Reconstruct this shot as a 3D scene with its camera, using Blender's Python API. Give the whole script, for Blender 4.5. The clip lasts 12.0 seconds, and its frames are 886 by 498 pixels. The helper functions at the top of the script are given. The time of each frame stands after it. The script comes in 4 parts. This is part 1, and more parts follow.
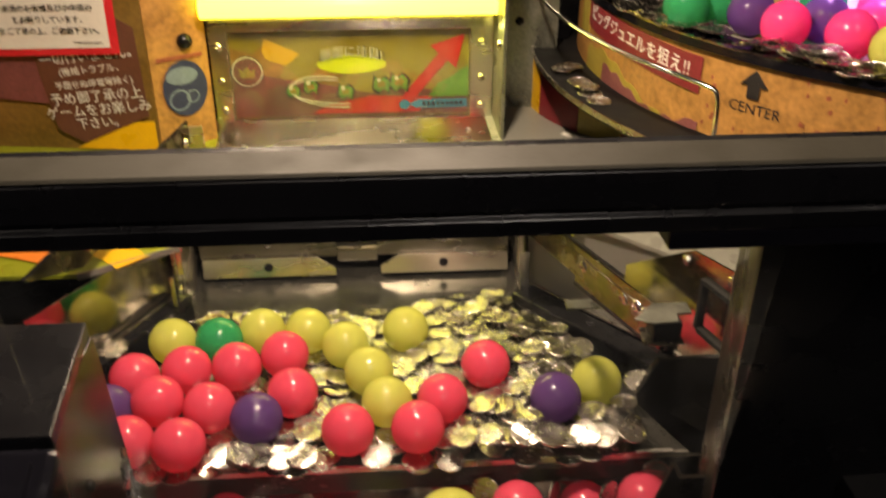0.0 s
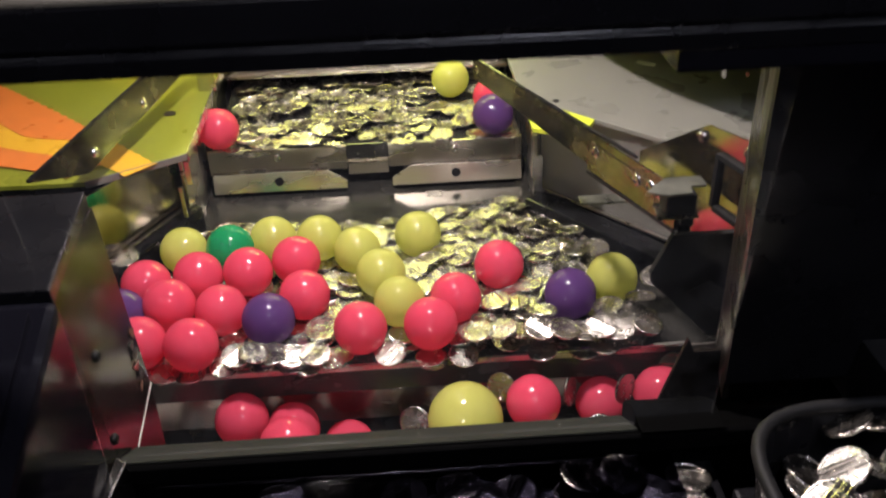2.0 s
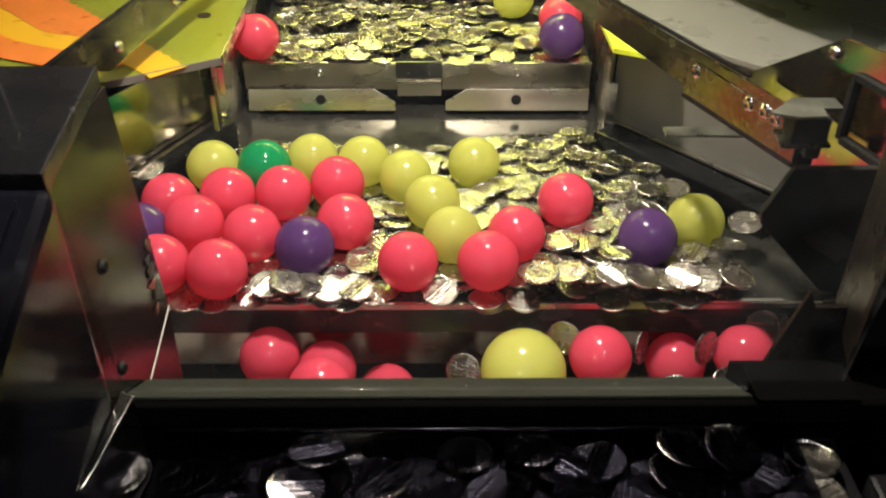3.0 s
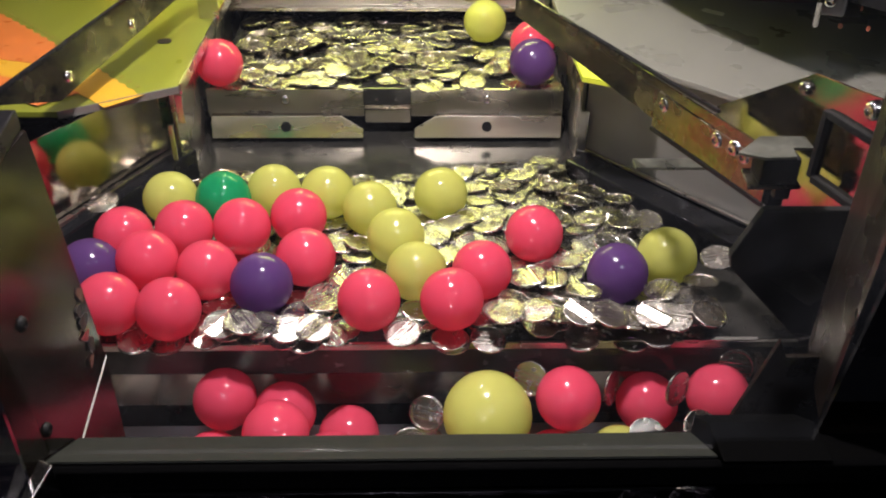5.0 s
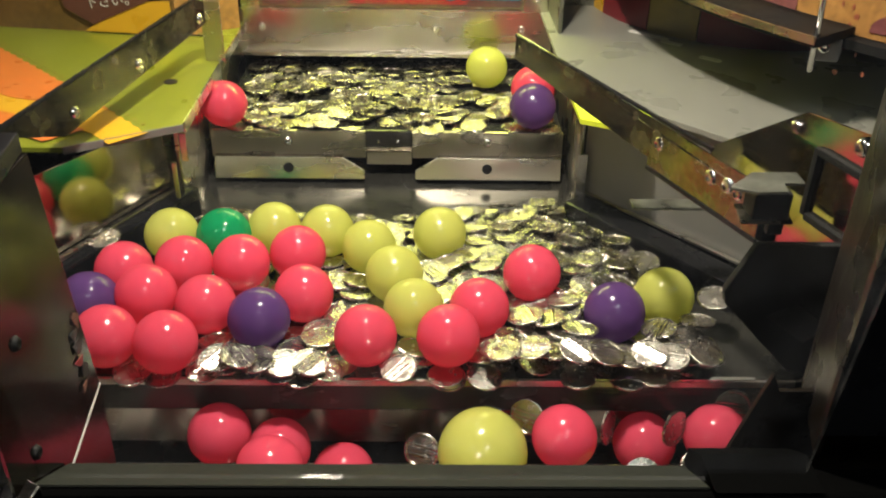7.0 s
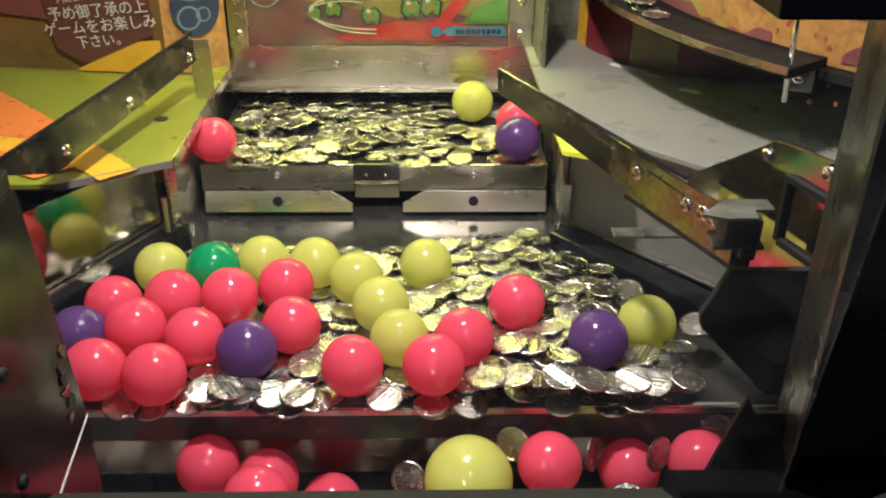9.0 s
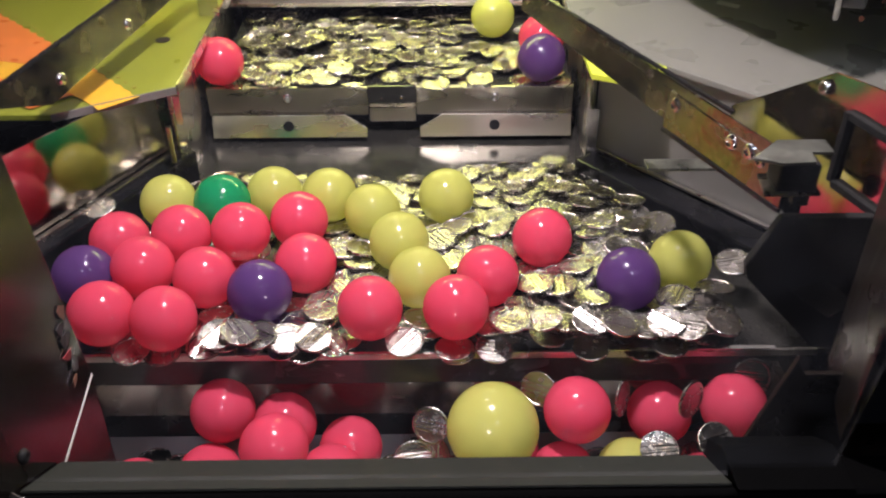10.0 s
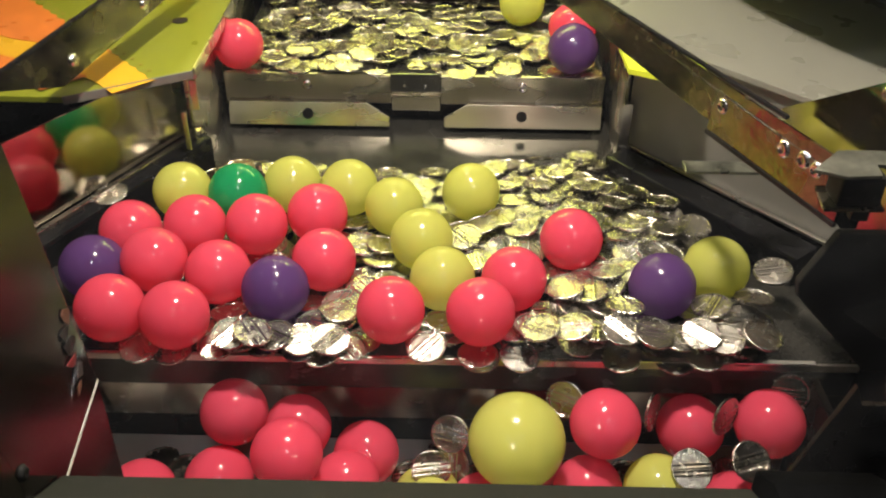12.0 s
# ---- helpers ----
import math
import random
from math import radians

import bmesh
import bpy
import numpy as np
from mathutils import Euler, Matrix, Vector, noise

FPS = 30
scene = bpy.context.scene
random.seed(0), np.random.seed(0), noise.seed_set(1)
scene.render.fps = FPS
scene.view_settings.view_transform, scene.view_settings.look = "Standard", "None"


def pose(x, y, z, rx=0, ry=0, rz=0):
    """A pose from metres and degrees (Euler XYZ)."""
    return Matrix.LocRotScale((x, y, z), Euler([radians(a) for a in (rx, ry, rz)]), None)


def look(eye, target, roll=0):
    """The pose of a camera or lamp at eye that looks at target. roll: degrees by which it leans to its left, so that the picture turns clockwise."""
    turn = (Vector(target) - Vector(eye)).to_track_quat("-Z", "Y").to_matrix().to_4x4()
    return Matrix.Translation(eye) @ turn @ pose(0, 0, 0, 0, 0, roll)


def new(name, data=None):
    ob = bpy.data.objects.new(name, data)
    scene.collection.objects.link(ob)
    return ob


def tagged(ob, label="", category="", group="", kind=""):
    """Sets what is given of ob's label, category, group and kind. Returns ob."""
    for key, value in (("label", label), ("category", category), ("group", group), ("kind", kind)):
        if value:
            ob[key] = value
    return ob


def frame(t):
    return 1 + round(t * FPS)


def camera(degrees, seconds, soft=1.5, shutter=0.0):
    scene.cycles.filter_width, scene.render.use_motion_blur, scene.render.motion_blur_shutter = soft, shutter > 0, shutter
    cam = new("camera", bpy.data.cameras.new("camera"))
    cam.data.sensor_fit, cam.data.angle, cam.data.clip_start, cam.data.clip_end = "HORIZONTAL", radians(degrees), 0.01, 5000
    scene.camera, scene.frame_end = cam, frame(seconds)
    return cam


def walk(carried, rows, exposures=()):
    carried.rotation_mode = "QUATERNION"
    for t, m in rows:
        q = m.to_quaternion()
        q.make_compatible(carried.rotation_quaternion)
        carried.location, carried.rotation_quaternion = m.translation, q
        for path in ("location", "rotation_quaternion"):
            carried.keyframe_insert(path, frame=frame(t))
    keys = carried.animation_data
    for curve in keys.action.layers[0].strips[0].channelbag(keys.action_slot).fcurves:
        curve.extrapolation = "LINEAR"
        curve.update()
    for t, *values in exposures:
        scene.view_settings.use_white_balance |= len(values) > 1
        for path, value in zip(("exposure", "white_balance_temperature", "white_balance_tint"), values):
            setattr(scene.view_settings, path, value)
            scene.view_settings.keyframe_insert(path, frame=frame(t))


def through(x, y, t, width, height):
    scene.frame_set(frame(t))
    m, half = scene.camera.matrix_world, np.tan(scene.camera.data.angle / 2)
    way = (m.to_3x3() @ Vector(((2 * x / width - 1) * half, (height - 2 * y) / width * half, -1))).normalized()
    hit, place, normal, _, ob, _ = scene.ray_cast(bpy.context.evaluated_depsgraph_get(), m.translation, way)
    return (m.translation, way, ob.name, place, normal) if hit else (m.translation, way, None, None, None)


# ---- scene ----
cam = camera(52.7, 12.0, soft=2.0, shutter=0.5)
PATH = [
    (0, (-0.01, -0.373, 0.443), (0.12, 1.367, -0.534), 0.2),
    (0.5, (-0.003, -0.372, 0.453), (0.181, 1.29, -0.644), 1.6),
    (1, (-0.006, -0.376, 0.474), (0.142, 1.263, -0.663), 1.4),
    (1.5, (-0.007, -0.387, 0.44), (0.085, 1.265, -0.683), -0.8),
    (2, (-0.004, -0.386, 0.4), (0.075, 1.309, -0.66), -1.9),
    (2.5, (-0.01, -0.364, 0.36), (0.043, 1.317, -0.722), -0.7),
    (3, (-0.024, -0.329, 0.346), (-0.004, 1.31, -0.801), 0.3),
    (3.5, (-0.006, -0.304, 0.354), (0.065, 1.346, -0.773), 0.6),
    (5.5, (-0.009, -0.305, 0.345), (0.031, 1.35, -0.777), 0.7),
    (6, (-0.008, -0.306, 0.345), (0.03, 1.346, -0.781), 0.7),
    (6.5, (-0.005, -0.308, 0.346), (0.048, 1.364, -0.75), 0.9),
    (7, (-0.004, -0.312, 0.34), (0.032, 1.406, -0.683), 1.1),
    (9, (0.003, -0.321, 0.343), (0.047, 1.434, -0.615), 0.5),
    (9.5, (0.002, -0.318, 0.344), (0.038, 1.413, -0.658), -0.0),
    (10, (-0.001, -0.284, 0.343), (0.011, 1.36, -0.796), -0.3),
    (10.5, (-0.002, -0.252, 0.351), (-0.021, 1.36, -0.833), -1.1),
    (11, (-0.006, -0.252, 0.348), (-0.048, 1.347, -0.853), -1.0),
    (11.5, (-0.008, -0.256, 0.345), (-0.049, 1.338, -0.862), -0.3),
    (12, (-0.009, -0.258, 0.337), (-0.021, 1.364, -0.834), 0.8),
]
walk(cam, [(t, look(e, g, r)) for t, e, g, r in PATH], [(0, 0.16, 9000, 20), (1, 0.20, 7300, 22), (2, 0.18, 6300, 24), (2.5, 0.37, 7000, 11), (3.5, 0.38, 7000, 9), (5.5, 0.24, 6000, 26), (6, 0.24, 6000, 26), (6.5, 0.36, 6800, 10), (7, 0.36, 6900, 8), (9, 0.40, 6300, 14), (9.5, 0.16, 5900, 25), (10, 0.28, 6000, 28), (10.5, 0.35, 6600, 15), (11, 0.44, 7000, 10), (12, 0.32, 7100, 12)])

# ---- world and light ----
world = bpy.data.worlds.new("arcade_dark")
world.use_nodes = True
scene.world = world
world.node_tree.nodes["Background"].inputs[0].default_value = (0.9, 0.85, 1.0, 1)
world.node_tree.nodes["Background"].inputs[1].default_value = 0.030


def area_lamp(name, eye, target, power, colour, sx, sy=None, spread=180):
    d = bpy.data.lights.new(name, "AREA")
    d.energy, d.color, d.size = power, colour, sx
    d.shape = "RECTANGLE" if sy else "DISK"
    if sy:
        d.size_y = sy
    d.spread = radians(spread)
    ob = new(name, d)
    ob.matrix_world = look(eye, target)
    return ob


WHITE = (1.0, 0.94, 0.85)
LIME = (0.86, 1.0, 0.30)
area_lamp("downlight_lamp", (-0.015, 0.116, 0.605), (-0.015, 0.15, 0.0), 6.0, WHITE, 0.045)
# fill added to brighten the left deck and back, with no seen source
area_lamp("back_fill_lamp", (-0.12, 0.43, 0.60), (-0.12, 0.41, 0.0), 0.55, WHITE, 0.045)
area_lamp("tube_lamp", (-0.035, 0.476, 0.2125), (-0.035, 0.36, 0.03), 0.46, LIME, 0.27, 0.03)
area_lamp("sill_lamp", (0.0, -0.0405, 0.062), (0.0, 0.12, 0.0), 0.028, WHITE, 0.016)
area_lamp("ceiling_lamp", (0.25, -1.1, 1.86), (0.0, -0.2, 0.1), 9.0, (0.86, 0.92, 1.0), 0.5)
area_lamp("jewel_lamp", (0.45, 0.42, 0.60), (0.42, 0.37, 0.25), 1.3, (0.62, 0.38, 1.0), 0.10, None, 40)


# ---- materials ----
def material(name, base, rough=0.4, metal=0.0, var=0.12, scale=40.0, fine=400.0, bump=0.0, stretch=(1, 1, 1),
             sss=0.0, coat=0.0, island=0.0, object_random=0.0, rough_var=0.12):
    m = bpy.data.materials.new(name)
    m.use_nodes = True
    nt = m.node_tree
    n, l = nt.nodes, nt.links
    b = n["Principled BSDF"]
    b.inputs["Roughness"].default_value = rough
    b.inputs["Metallic"].default_value = metal
    co = n.new("ShaderNodeTexCoord")
    mp = n.new("ShaderNodeMapping")
    mp.inputs["Scale"].default_value = stretch
    l.new(co.outputs["Object"], mp.inputs["Vector"])
    big = n.new("ShaderNodeTexNoise")
    big.inputs["Scale"].default_value = scale
    big.inputs["Detail"].default_value = 5
    small = n.new("ShaderNodeTexNoise")
    small.inputs["Scale"].default_value = fine
    small.inputs["Detail"].default_value = 3
    for t in (big, small):
        l.new(mp.outputs["Vector"], t.inputs["Vector"])
    add = n.new("ShaderNodeMath")
    add.operation = "ADD"
    l.new(big.outputs["Fac"], add.inputs[0])
    l.new(small.outputs["Fac"], add.inputs[1])
    last = add
    for kind, amount in (("obj", object_random), ("isl", island)):
        if amount:
            src = n.new("ShaderNodeObjectInfo" if kind == "obj" else "ShaderNodeNewGeometry")
            k = n.new("ShaderNodeMath")
            k.operation = "MULTIPLY_ADD"
            l.new(src.outputs["Random" if kind == "obj" else "Random Per Island"], k.inputs[0])
            k.inputs[1].default_value = amount
            l.new(last.outputs[0], k.inputs[2])
            last = k
    rng = n.new("ShaderNodeMapRange")
    rng.inputs["From Min"].default_value, rng.inputs["From Max"].default_value = 0.6, 1.4 + object_random + island
    rng.inputs["To Min"].default_value, rng.inputs["To Max"].default_value = 1 - var, 1 + var
    l.new(last.outputs[0], rng.inputs["Value"])
    mul = n.new("ShaderNodeVectorMath")
    mul.operation = "SCALE"
    mul.inputs[0].default_value = base
    l.new(rng.outputs["Result"], mul.inputs["Scale"])
    l.new(mul.outputs["Vector"], b.inputs["Base Color"])
    rr = n.new("ShaderNodeMapRange")
    rr.inputs["From Min"].default_value, rr.inputs["From Max"].default_value = 0.3, 0.7
    rr.inputs["To Min"].default_value, rr.inputs["To Max"].default_value = max(0.02, rough - rough_var), rough + rough_var
    l.new(big.outputs["Fac"], rr.inputs["Value"])
    l.new(rr.outputs["Result"], b.inputs["Roughness"])
    if bump:
        bp = n.new("ShaderNodeBump")
        bp.inputs["Strength"].default_value = bump
        bp.inputs["Distance"].default_value = 0.0006
        l.new(small.outputs["Fac"], bp.inputs["Height"])
        l.new(bp.outputs["Normal"], b.inputs["Normal"])
    if sss:
        b.inputs["Subsurface Weight"].default_value = sss
        b.inputs["Subsurface Radius"].default_value = (1.0, 0.8, 0.8)
        b.inputs["Subsurface Scale"].default_value = 0.010
    if coat:
        b.inputs["Coat Weight"].default_value = coat
        b.inputs["Coat Roughness"].default_value = 0.06
    return m


def glass(name, tint, gloss=0.06, haze=0.0):
    m = bpy.data.materials.new(name)
    m.use_nodes = True
    n, l = m.node_tree.nodes, m.node_tree.links
    n.remove(n["Principled BSDF"])
    tr = n.new("ShaderNodeBsdfTransparent")
    tr.inputs[0].default_value = (*tint, 1)
    gl = n.new("ShaderNodeBsdfGlossy")
    gl.inputs["Roughness"].default_value = 0.04
    mx = n.new("ShaderNodeMixShader")
    mx.inputs[0].default_value = gloss
    l.new(tr.outputs[0], mx.inputs[1])
    l.new(gl.outputs[0], mx.inputs[2])
    top = mx
    if haze:
        df = n.new("ShaderNodeBsdfDiffuse")
        df.inputs[0].default_value = (0.6, 0.6, 0.6, 1)
        nz = n.new("ShaderNodeTexNoise")
        nz.inputs["Scale"].default_value = 35
        nz.inputs["Detail"].default_value = 8
        rg = n.new("ShaderNodeMapRange")
        rg.inputs["From Min"].default_value, rg.inputs["From Max"].default_value = 0.30, 0.8
        rg.inputs["To Max"].default_value = haze
        co = n.new("ShaderNodeTexCoord")
        l.new(co.outputs["Object"], nz.inputs["Vector"])
        l.new(nz.outputs["Fac"], rg.inputs["Value"])
        m2 = n.new("ShaderNodeMixShader")
        l.new(rg.outputs[0], m2.inputs[0])
        l.new(mx.outputs[0], m2.inputs[1])
        l.new(df.outputs[0], m2.inputs[2])
        top = m2
    l.new(top.outputs[0], n["Material Output"].inputs["Surface"])
    return m


def glow(name, colour, strength):
    m = bpy.data.materials.new(name)
    m.use_nodes = True
    b = m.node_tree.nodes["Principled BSDF"]
    b.inputs["Base Color"].default_value = (*colour, 1)
    b.inputs["Emission Color"].default_value = (*colour, 1)
    b.inputs["Emission Strength"].default_value = strength
    return m


STEEL = material("brushed_steel", (0.60, 0.57, 0.52), 0.27, 1.0, 0.06, 14, 500, 0.02, (0.6, 2, 2), rough_var=0.06)
SCUFFED = material("scuffed_steel", (0.23, 0.235, 0.195), 0.36, 0.85, 0.40, 45, 300, 0.10, rough_var=0.14)
MIRROR = material("polished_steel", (0.38, 0.34, 0.28), 0.11, 1.0, 0.10, 30, 300, 0.02, rough_var=0.05)
CHROME = material("chrome", (0.75, 0.74, 0.72), 0.10, 1.0, 0.04, 60, 500, rough_var=0.05)
DARK_STEEL = material("dark_glossy_bed", (0.028, 0.027, 0.024), 0.20, 0.25, 0.25, 30, 500, 0.05)
RAIL = material("dark_polished_steel", (0.22, 0.20, 0.155), 0.22, 1.0, 0.45, 50, 260, 0.22, rough_var=0.14)
DEEP_BLACK = material("dull_black_rubber", (0.0012, 0.0012, 0.0012), 0.7, 0.0, 0.3, 30, 500, 0.05)
SATIN = material("satin_steel", (0.66, 0.61, 0.49), 0.30, 0.95, 0.10, 20, 500, 0.03, (0.6, 2, 2))
MATT_BLACK = material("matt_black", (0.008, 0.008, 0.008), 0.6, 0.0, 0.3, 30, 500, 0.05)
BLACK = material("black_paint", (0.006, 0.006, 0.007), 0.28, 0.0, 0.3, 30, 500, 0.05)
GLOSS_BLACK = material("gloss_black_plastic", (0.004, 0.004, 0.006), 0.12, 0.0, 0.3, 20, 500, 0.02, rough_var=0.06)
SMOKE = material("smoked_plastic", (0.008, 0.006, 0.0045), 0.30, 0.0, 0.3, 30, 300, 0.03)
DARK_SMOKE = material("dark_smoked_acrylic", (0.007, 0.0055, 0.0045), 0.16, 0.0, 0.3, 30, 300, 0.03, rough_var=0.06)
DULL_STEEL = material("dull_steel", (0.50, 0.48, 0.46), 0.42, 0.4, 0.12, 20, 400, 0.04, (0.6, 2, 2))
TRAY_STEEL = material("brown_reflecting_steel", (0.30, 0.275, 0.245), 0.22, 1.0, 0.15, 20, 400, 0.04, (0.6, 2, 2), rough_var=0.08)
PLATE_STEEL = material("pusher_plate_steel", (0.46, 0.43, 0.37), 0.28, 1.0, 0.10, 20, 500, 0.03, (0.6, 2, 2), rough_var=0.06)
GREY_SEAL = material("grey_seal", (0.022, 0.020, 0.015), 0.6, 0.0, 0.15, 60, 600, 0.1)
GREY_PLATE = material("grey_painted_steel", (0.16, 0.155, 0.14), 0.45, 0.2, 0.15, 40, 500, 0.05)
SILL = material("dark_green_sill", (0.016, 0.017, 0.014), 0.75, 0.0, 0.1, 60, 500, 0.05)
PALE_PLATE = material("pale_lacquered_plate", (0.18, 0.176, 0.150), 0.32, 0.0, 0.12, 18, 300, 0.03)
COIN = material("worn_nickel", (0.46, 0.43, 0.38), 0.24, 1.0, 0.16, 220, 600, 0.02, object_random=0.5, rough_var=0.06)


def hollow_plastic(name, colour, through):
    """Thin moulded plastic: a glossy skin that lets part of the light through into the hollow ball."""
    m = material(name, colour, 0.13, 0, 0.10, 90, 900, 0.05, rough_var=0.05)
    n, l = m.node_tree.nodes, m.node_tree.links
    t = n.new("ShaderNodeBsdfTranslucent")
    t.inputs[0].default_value = (*through, 1)
    mx = n.new("ShaderNodeMixShader")
    mx.inputs[0].default_value = 0.44
    l.new(n["Principled BSDF"].outputs[0], mx.inputs[1])
    l.new(t.outputs[0], mx.inputs[2])
    l.new(mx.outputs[0], n["Material Output"].inputs["Surface"])
    return m


def stamp(m):
    """Adds the raised bars, beaded fields and wear of the medal faces to a metal, in each medal's own plane."""
    n, l = m.node_tree.nodes, m.node_tree.links

    def sums(op, a, b, c=None):
        k = n.new("ShaderNodeMath")
        k.operation = op
        for i, v in enumerate((a, b, c)):
            if isinstance(v, (int, float)):
                k.inputs[i].default_value = v
            elif v is not None:
                l.new(v, k.inputs[i])
        return k.outputs[0]

    uv = n.new("ShaderNodeUVMap")
    uv.uv_map = "face"
    xyz = n.new("ShaderNodeSeparateXYZ")
    l.new(uv.outputs[0], xyz.inputs[0])
    across = sums("ABSOLUTE", xyz.outputs["Y"], 0)
    beads = n.new("ShaderNodeTexVoronoi")
    beads.inputs["Scale"].default_value = 8.0
    beads.inputs["Randomness"].default_value = 0.3
    wear = n.new("ShaderNodeTexNoise")
    wear.inputs["Scale"].default_value = 2.2
    wear.inputs["Detail"].default_value = 4
    for k in (beads, wear):
        l.new(uv.outputs[0], k.inputs["Vector"])
    bars = sums("SINE", sums("MULTIPLY", across, 30.0), 0)
    inner = sums("LESS_THAN", across, 0.36)
    field = sums("MULTIPLY", beads.outputs["Distance"], -1.1)
    high = sums("ADD", sums("MULTIPLY", sums("MULTIPLY", bars, 0.55), inner), sums("MULTIPLY", field, sums("SUBTRACT", 1.0, inner)))
    high = sums("MULTIPLY_ADD", wear.outputs["Fac"], 0.5, high)
    old = next(k for k in n if k.bl_idname == "ShaderNodeBump")
    bp = n.new("ShaderNodeBump")
    bp.inputs["Strength"].default_value = 0.50
    bp.inputs["Distance"].default_value = 0.0006
    l.new(high, bp.inputs["Height"])
    l.new(old.outputs["Normal"], bp.inputs["Normal"])
    l.new(bp.outputs["Normal"], n["Principled BSDF"].inputs["Normal"])


stamp(COIN)
BALL = {
    "red": hollow_plastic("red_plastic", (0.70, 0.080, 0.140), (0.95, 0.17, 0.25)),
    "lime": hollow_plastic("lime_plastic", (0.50, 0.505, 0.13), (0.80, 0.81, 0.28)),
    "purple": hollow_plastic("purple_plastic", (0.105, 0.048, 0.165), (0.31, 0.17, 0.42)),
    "green": hollow_plastic("green_plastic", (0.006, 0.27, 0.11), (0.05, 0.60, 0.28)),
    "pink": hollow_plastic("pink_plastic", (0.88, 0.07, 0.25), (1.0, 0.15, 0.40)),
}
INK = {
    "green": material("green_print", (0.19, 0.21, 0.018), 0.35, 0, 0.15, 25, 250, coat=0.3),
    "orange": material("orange_print", (0.62, 0.17, 0.03), 0.35, 0, 0.18, 60, 260, coat=0.3),
    "yellow": material("yellow_print", (0.66, 0.36, 0.02), 0.35, 0, 0.10, 40, 260, coat=0.3),
    "brown": material("brown_paper", (0.10, 0.034, 0.018), 0.6, 0, 0.2, 30, 300, 0.1),
    "tan": material("tan_print", (0.30, 0.145, 0.040), 0.5, 0, 0.45, 70, 220),
    "white": material("white_print", (0.60, 0.58, 0.53), 0.55, 0, 0.06, 60, 300),
    "red": material("red_print", (0.55, 0.02, 0.03), 0.45, 0, 0.15, 60, 300),
    "maroon": material("maroon_print", (0.16, 0.015, 0.02), 0.45, 0, 0.2, 60, 300),
    "black": material("black_print", (0.012, 0.011, 0.012), 0.45, 0, 0.3, 60, 300),
    "blue": material("blue_print", (0.03, 0.25, 0.50), 0.45, 0, 0.15, 60, 300),
    "navy": material("navy_print", (0.018, 0.025, 0.06), 0.45, 0, 0.2, 60, 300),
    "leaf": material("leaf_print", (0.10, 0.28, 0.05), 0.45, 0, 0.3, 90, 300),
    "gold": material("gold_print", (0.26, 0.20, 0.035), 0.45, 0, 0.2, 40, 300),
    "lime": material("lime_print", (0.60, 0.68, 0.04), 0.45, 0, 0.15, 40, 300),
    "leopard": material("leopard_print", (0.22, 0.06, 0.03), 0.45, 0, 0.3, 60, 300),
    "sky": material("pale_blue_print", (0.11, 0.15, 0.19), 0.45, 0, 0.2, 60, 300),
    "umber": material("umber_print", (0.15, 0.085, 0.018), 0.5, 0, 0.35, 25, 200),
    "plum": material("plum_print", (0.16, 0.05, 0.05), 0.45, 0, 0.3, 40, 300),
}
for quiet, level in ((SMOKE, 0.12), (DARK_SMOKE, 0.22), (MATT_BLACK, 0.15), (BLACK, 0.25), (GREY_SEAL, 0.15), (SILL, 0.06), (DEEP_BLACK, 0.01)):
    quiet.node_tree.nodes["Principled BSDF"].inputs["Specular IOR Level"].default_value = level
CLEAR = glass("clear_acrylic", (0.93, 0.93, 0.92), 0.02)
FLAP = glass("flap_acrylic", (0.88, 0.88, 0.86), 0.14, 0.10)
PANE = glass("window_acrylic", (0.95, 0.95, 0.94), 0.015, 0.045)
TUBE = glow("lit_tube", (1.0, 0.96, 0.10), 6.0)
BULB = glow("lit_lens", (1.0, 0.93, 0.80), 30.0)
CARPET = material("dark_carpet", (0.03, 0.025, 0.04), 0.9, 0, 0.4, 8, 90, 0.3)
WALLPAINT = material("dark_wall_paint", (0.20, 0.18, 0.22), 0.8, 0, 0.2, 4, 60)


# ---- building helpers ----
def mesh_from(name, bm, mat):
    me = bpy.data.meshes.new(name)
    bm.to_mesh(me)
    bm.free()
    me.materials.append(mat)
    return me


def thing(name, loc, label, category, group="", kind=""):
    ob = new(name)
    ob.location = loc
    ob.empty_display_size = 0.01
    return tagged(ob, label, category, group, kind)


def origin_of(ob):
    v = Vector(ob.location)
    while ob.parent:
        ob = ob.parent
        v += Vector(ob.location)
    return v


def part(name, bm, mat, parent, label="", smooth=False):
    """Links a bmesh given in world places as one mesh under a thing."""
    bmesh.ops.translate(bm, verts=bm.verts, vec=-origin_of(parent))
    bmesh.ops.recalc_face_normals(bm, faces=bm.faces)
    if smooth:
        for f in bm.faces:
            f.smooth = True
    ob = new(name, mesh_from(name, bm, mat))
    ob.parent = parent
    return tagged(ob, label)


def solo(name, bm, mat, label, category, group="", kind="", smooth=False):
    """A thing or piece of the setting that is one mesh, with its origin in its middle."""
    c = sum((v.co for v in bm.verts), Vector()) / len(bm.verts)
    bmesh.ops.translate(bm, verts=bm.verts, vec=-c)
    bmesh.ops.recalc_face_normals(bm, faces=bm.faces)
    if smooth:
        for f in bm.faces:
            f.smooth = True
    ob = new(name, mesh_from(name, bm, mat))
    ob.location = c
    return tagged(ob, label, category, group, kind)


def bevel(bm, w, seg=2):
    bmesh.ops.bevel(bm, geom=[e for e in bm.edges if e.is_manifold and e.calc_face_angle(0) > 0.4], offset=w, segments=seg,
                    affect="EDGES", profile=0.6, clamp_overlap=True)
    return bm


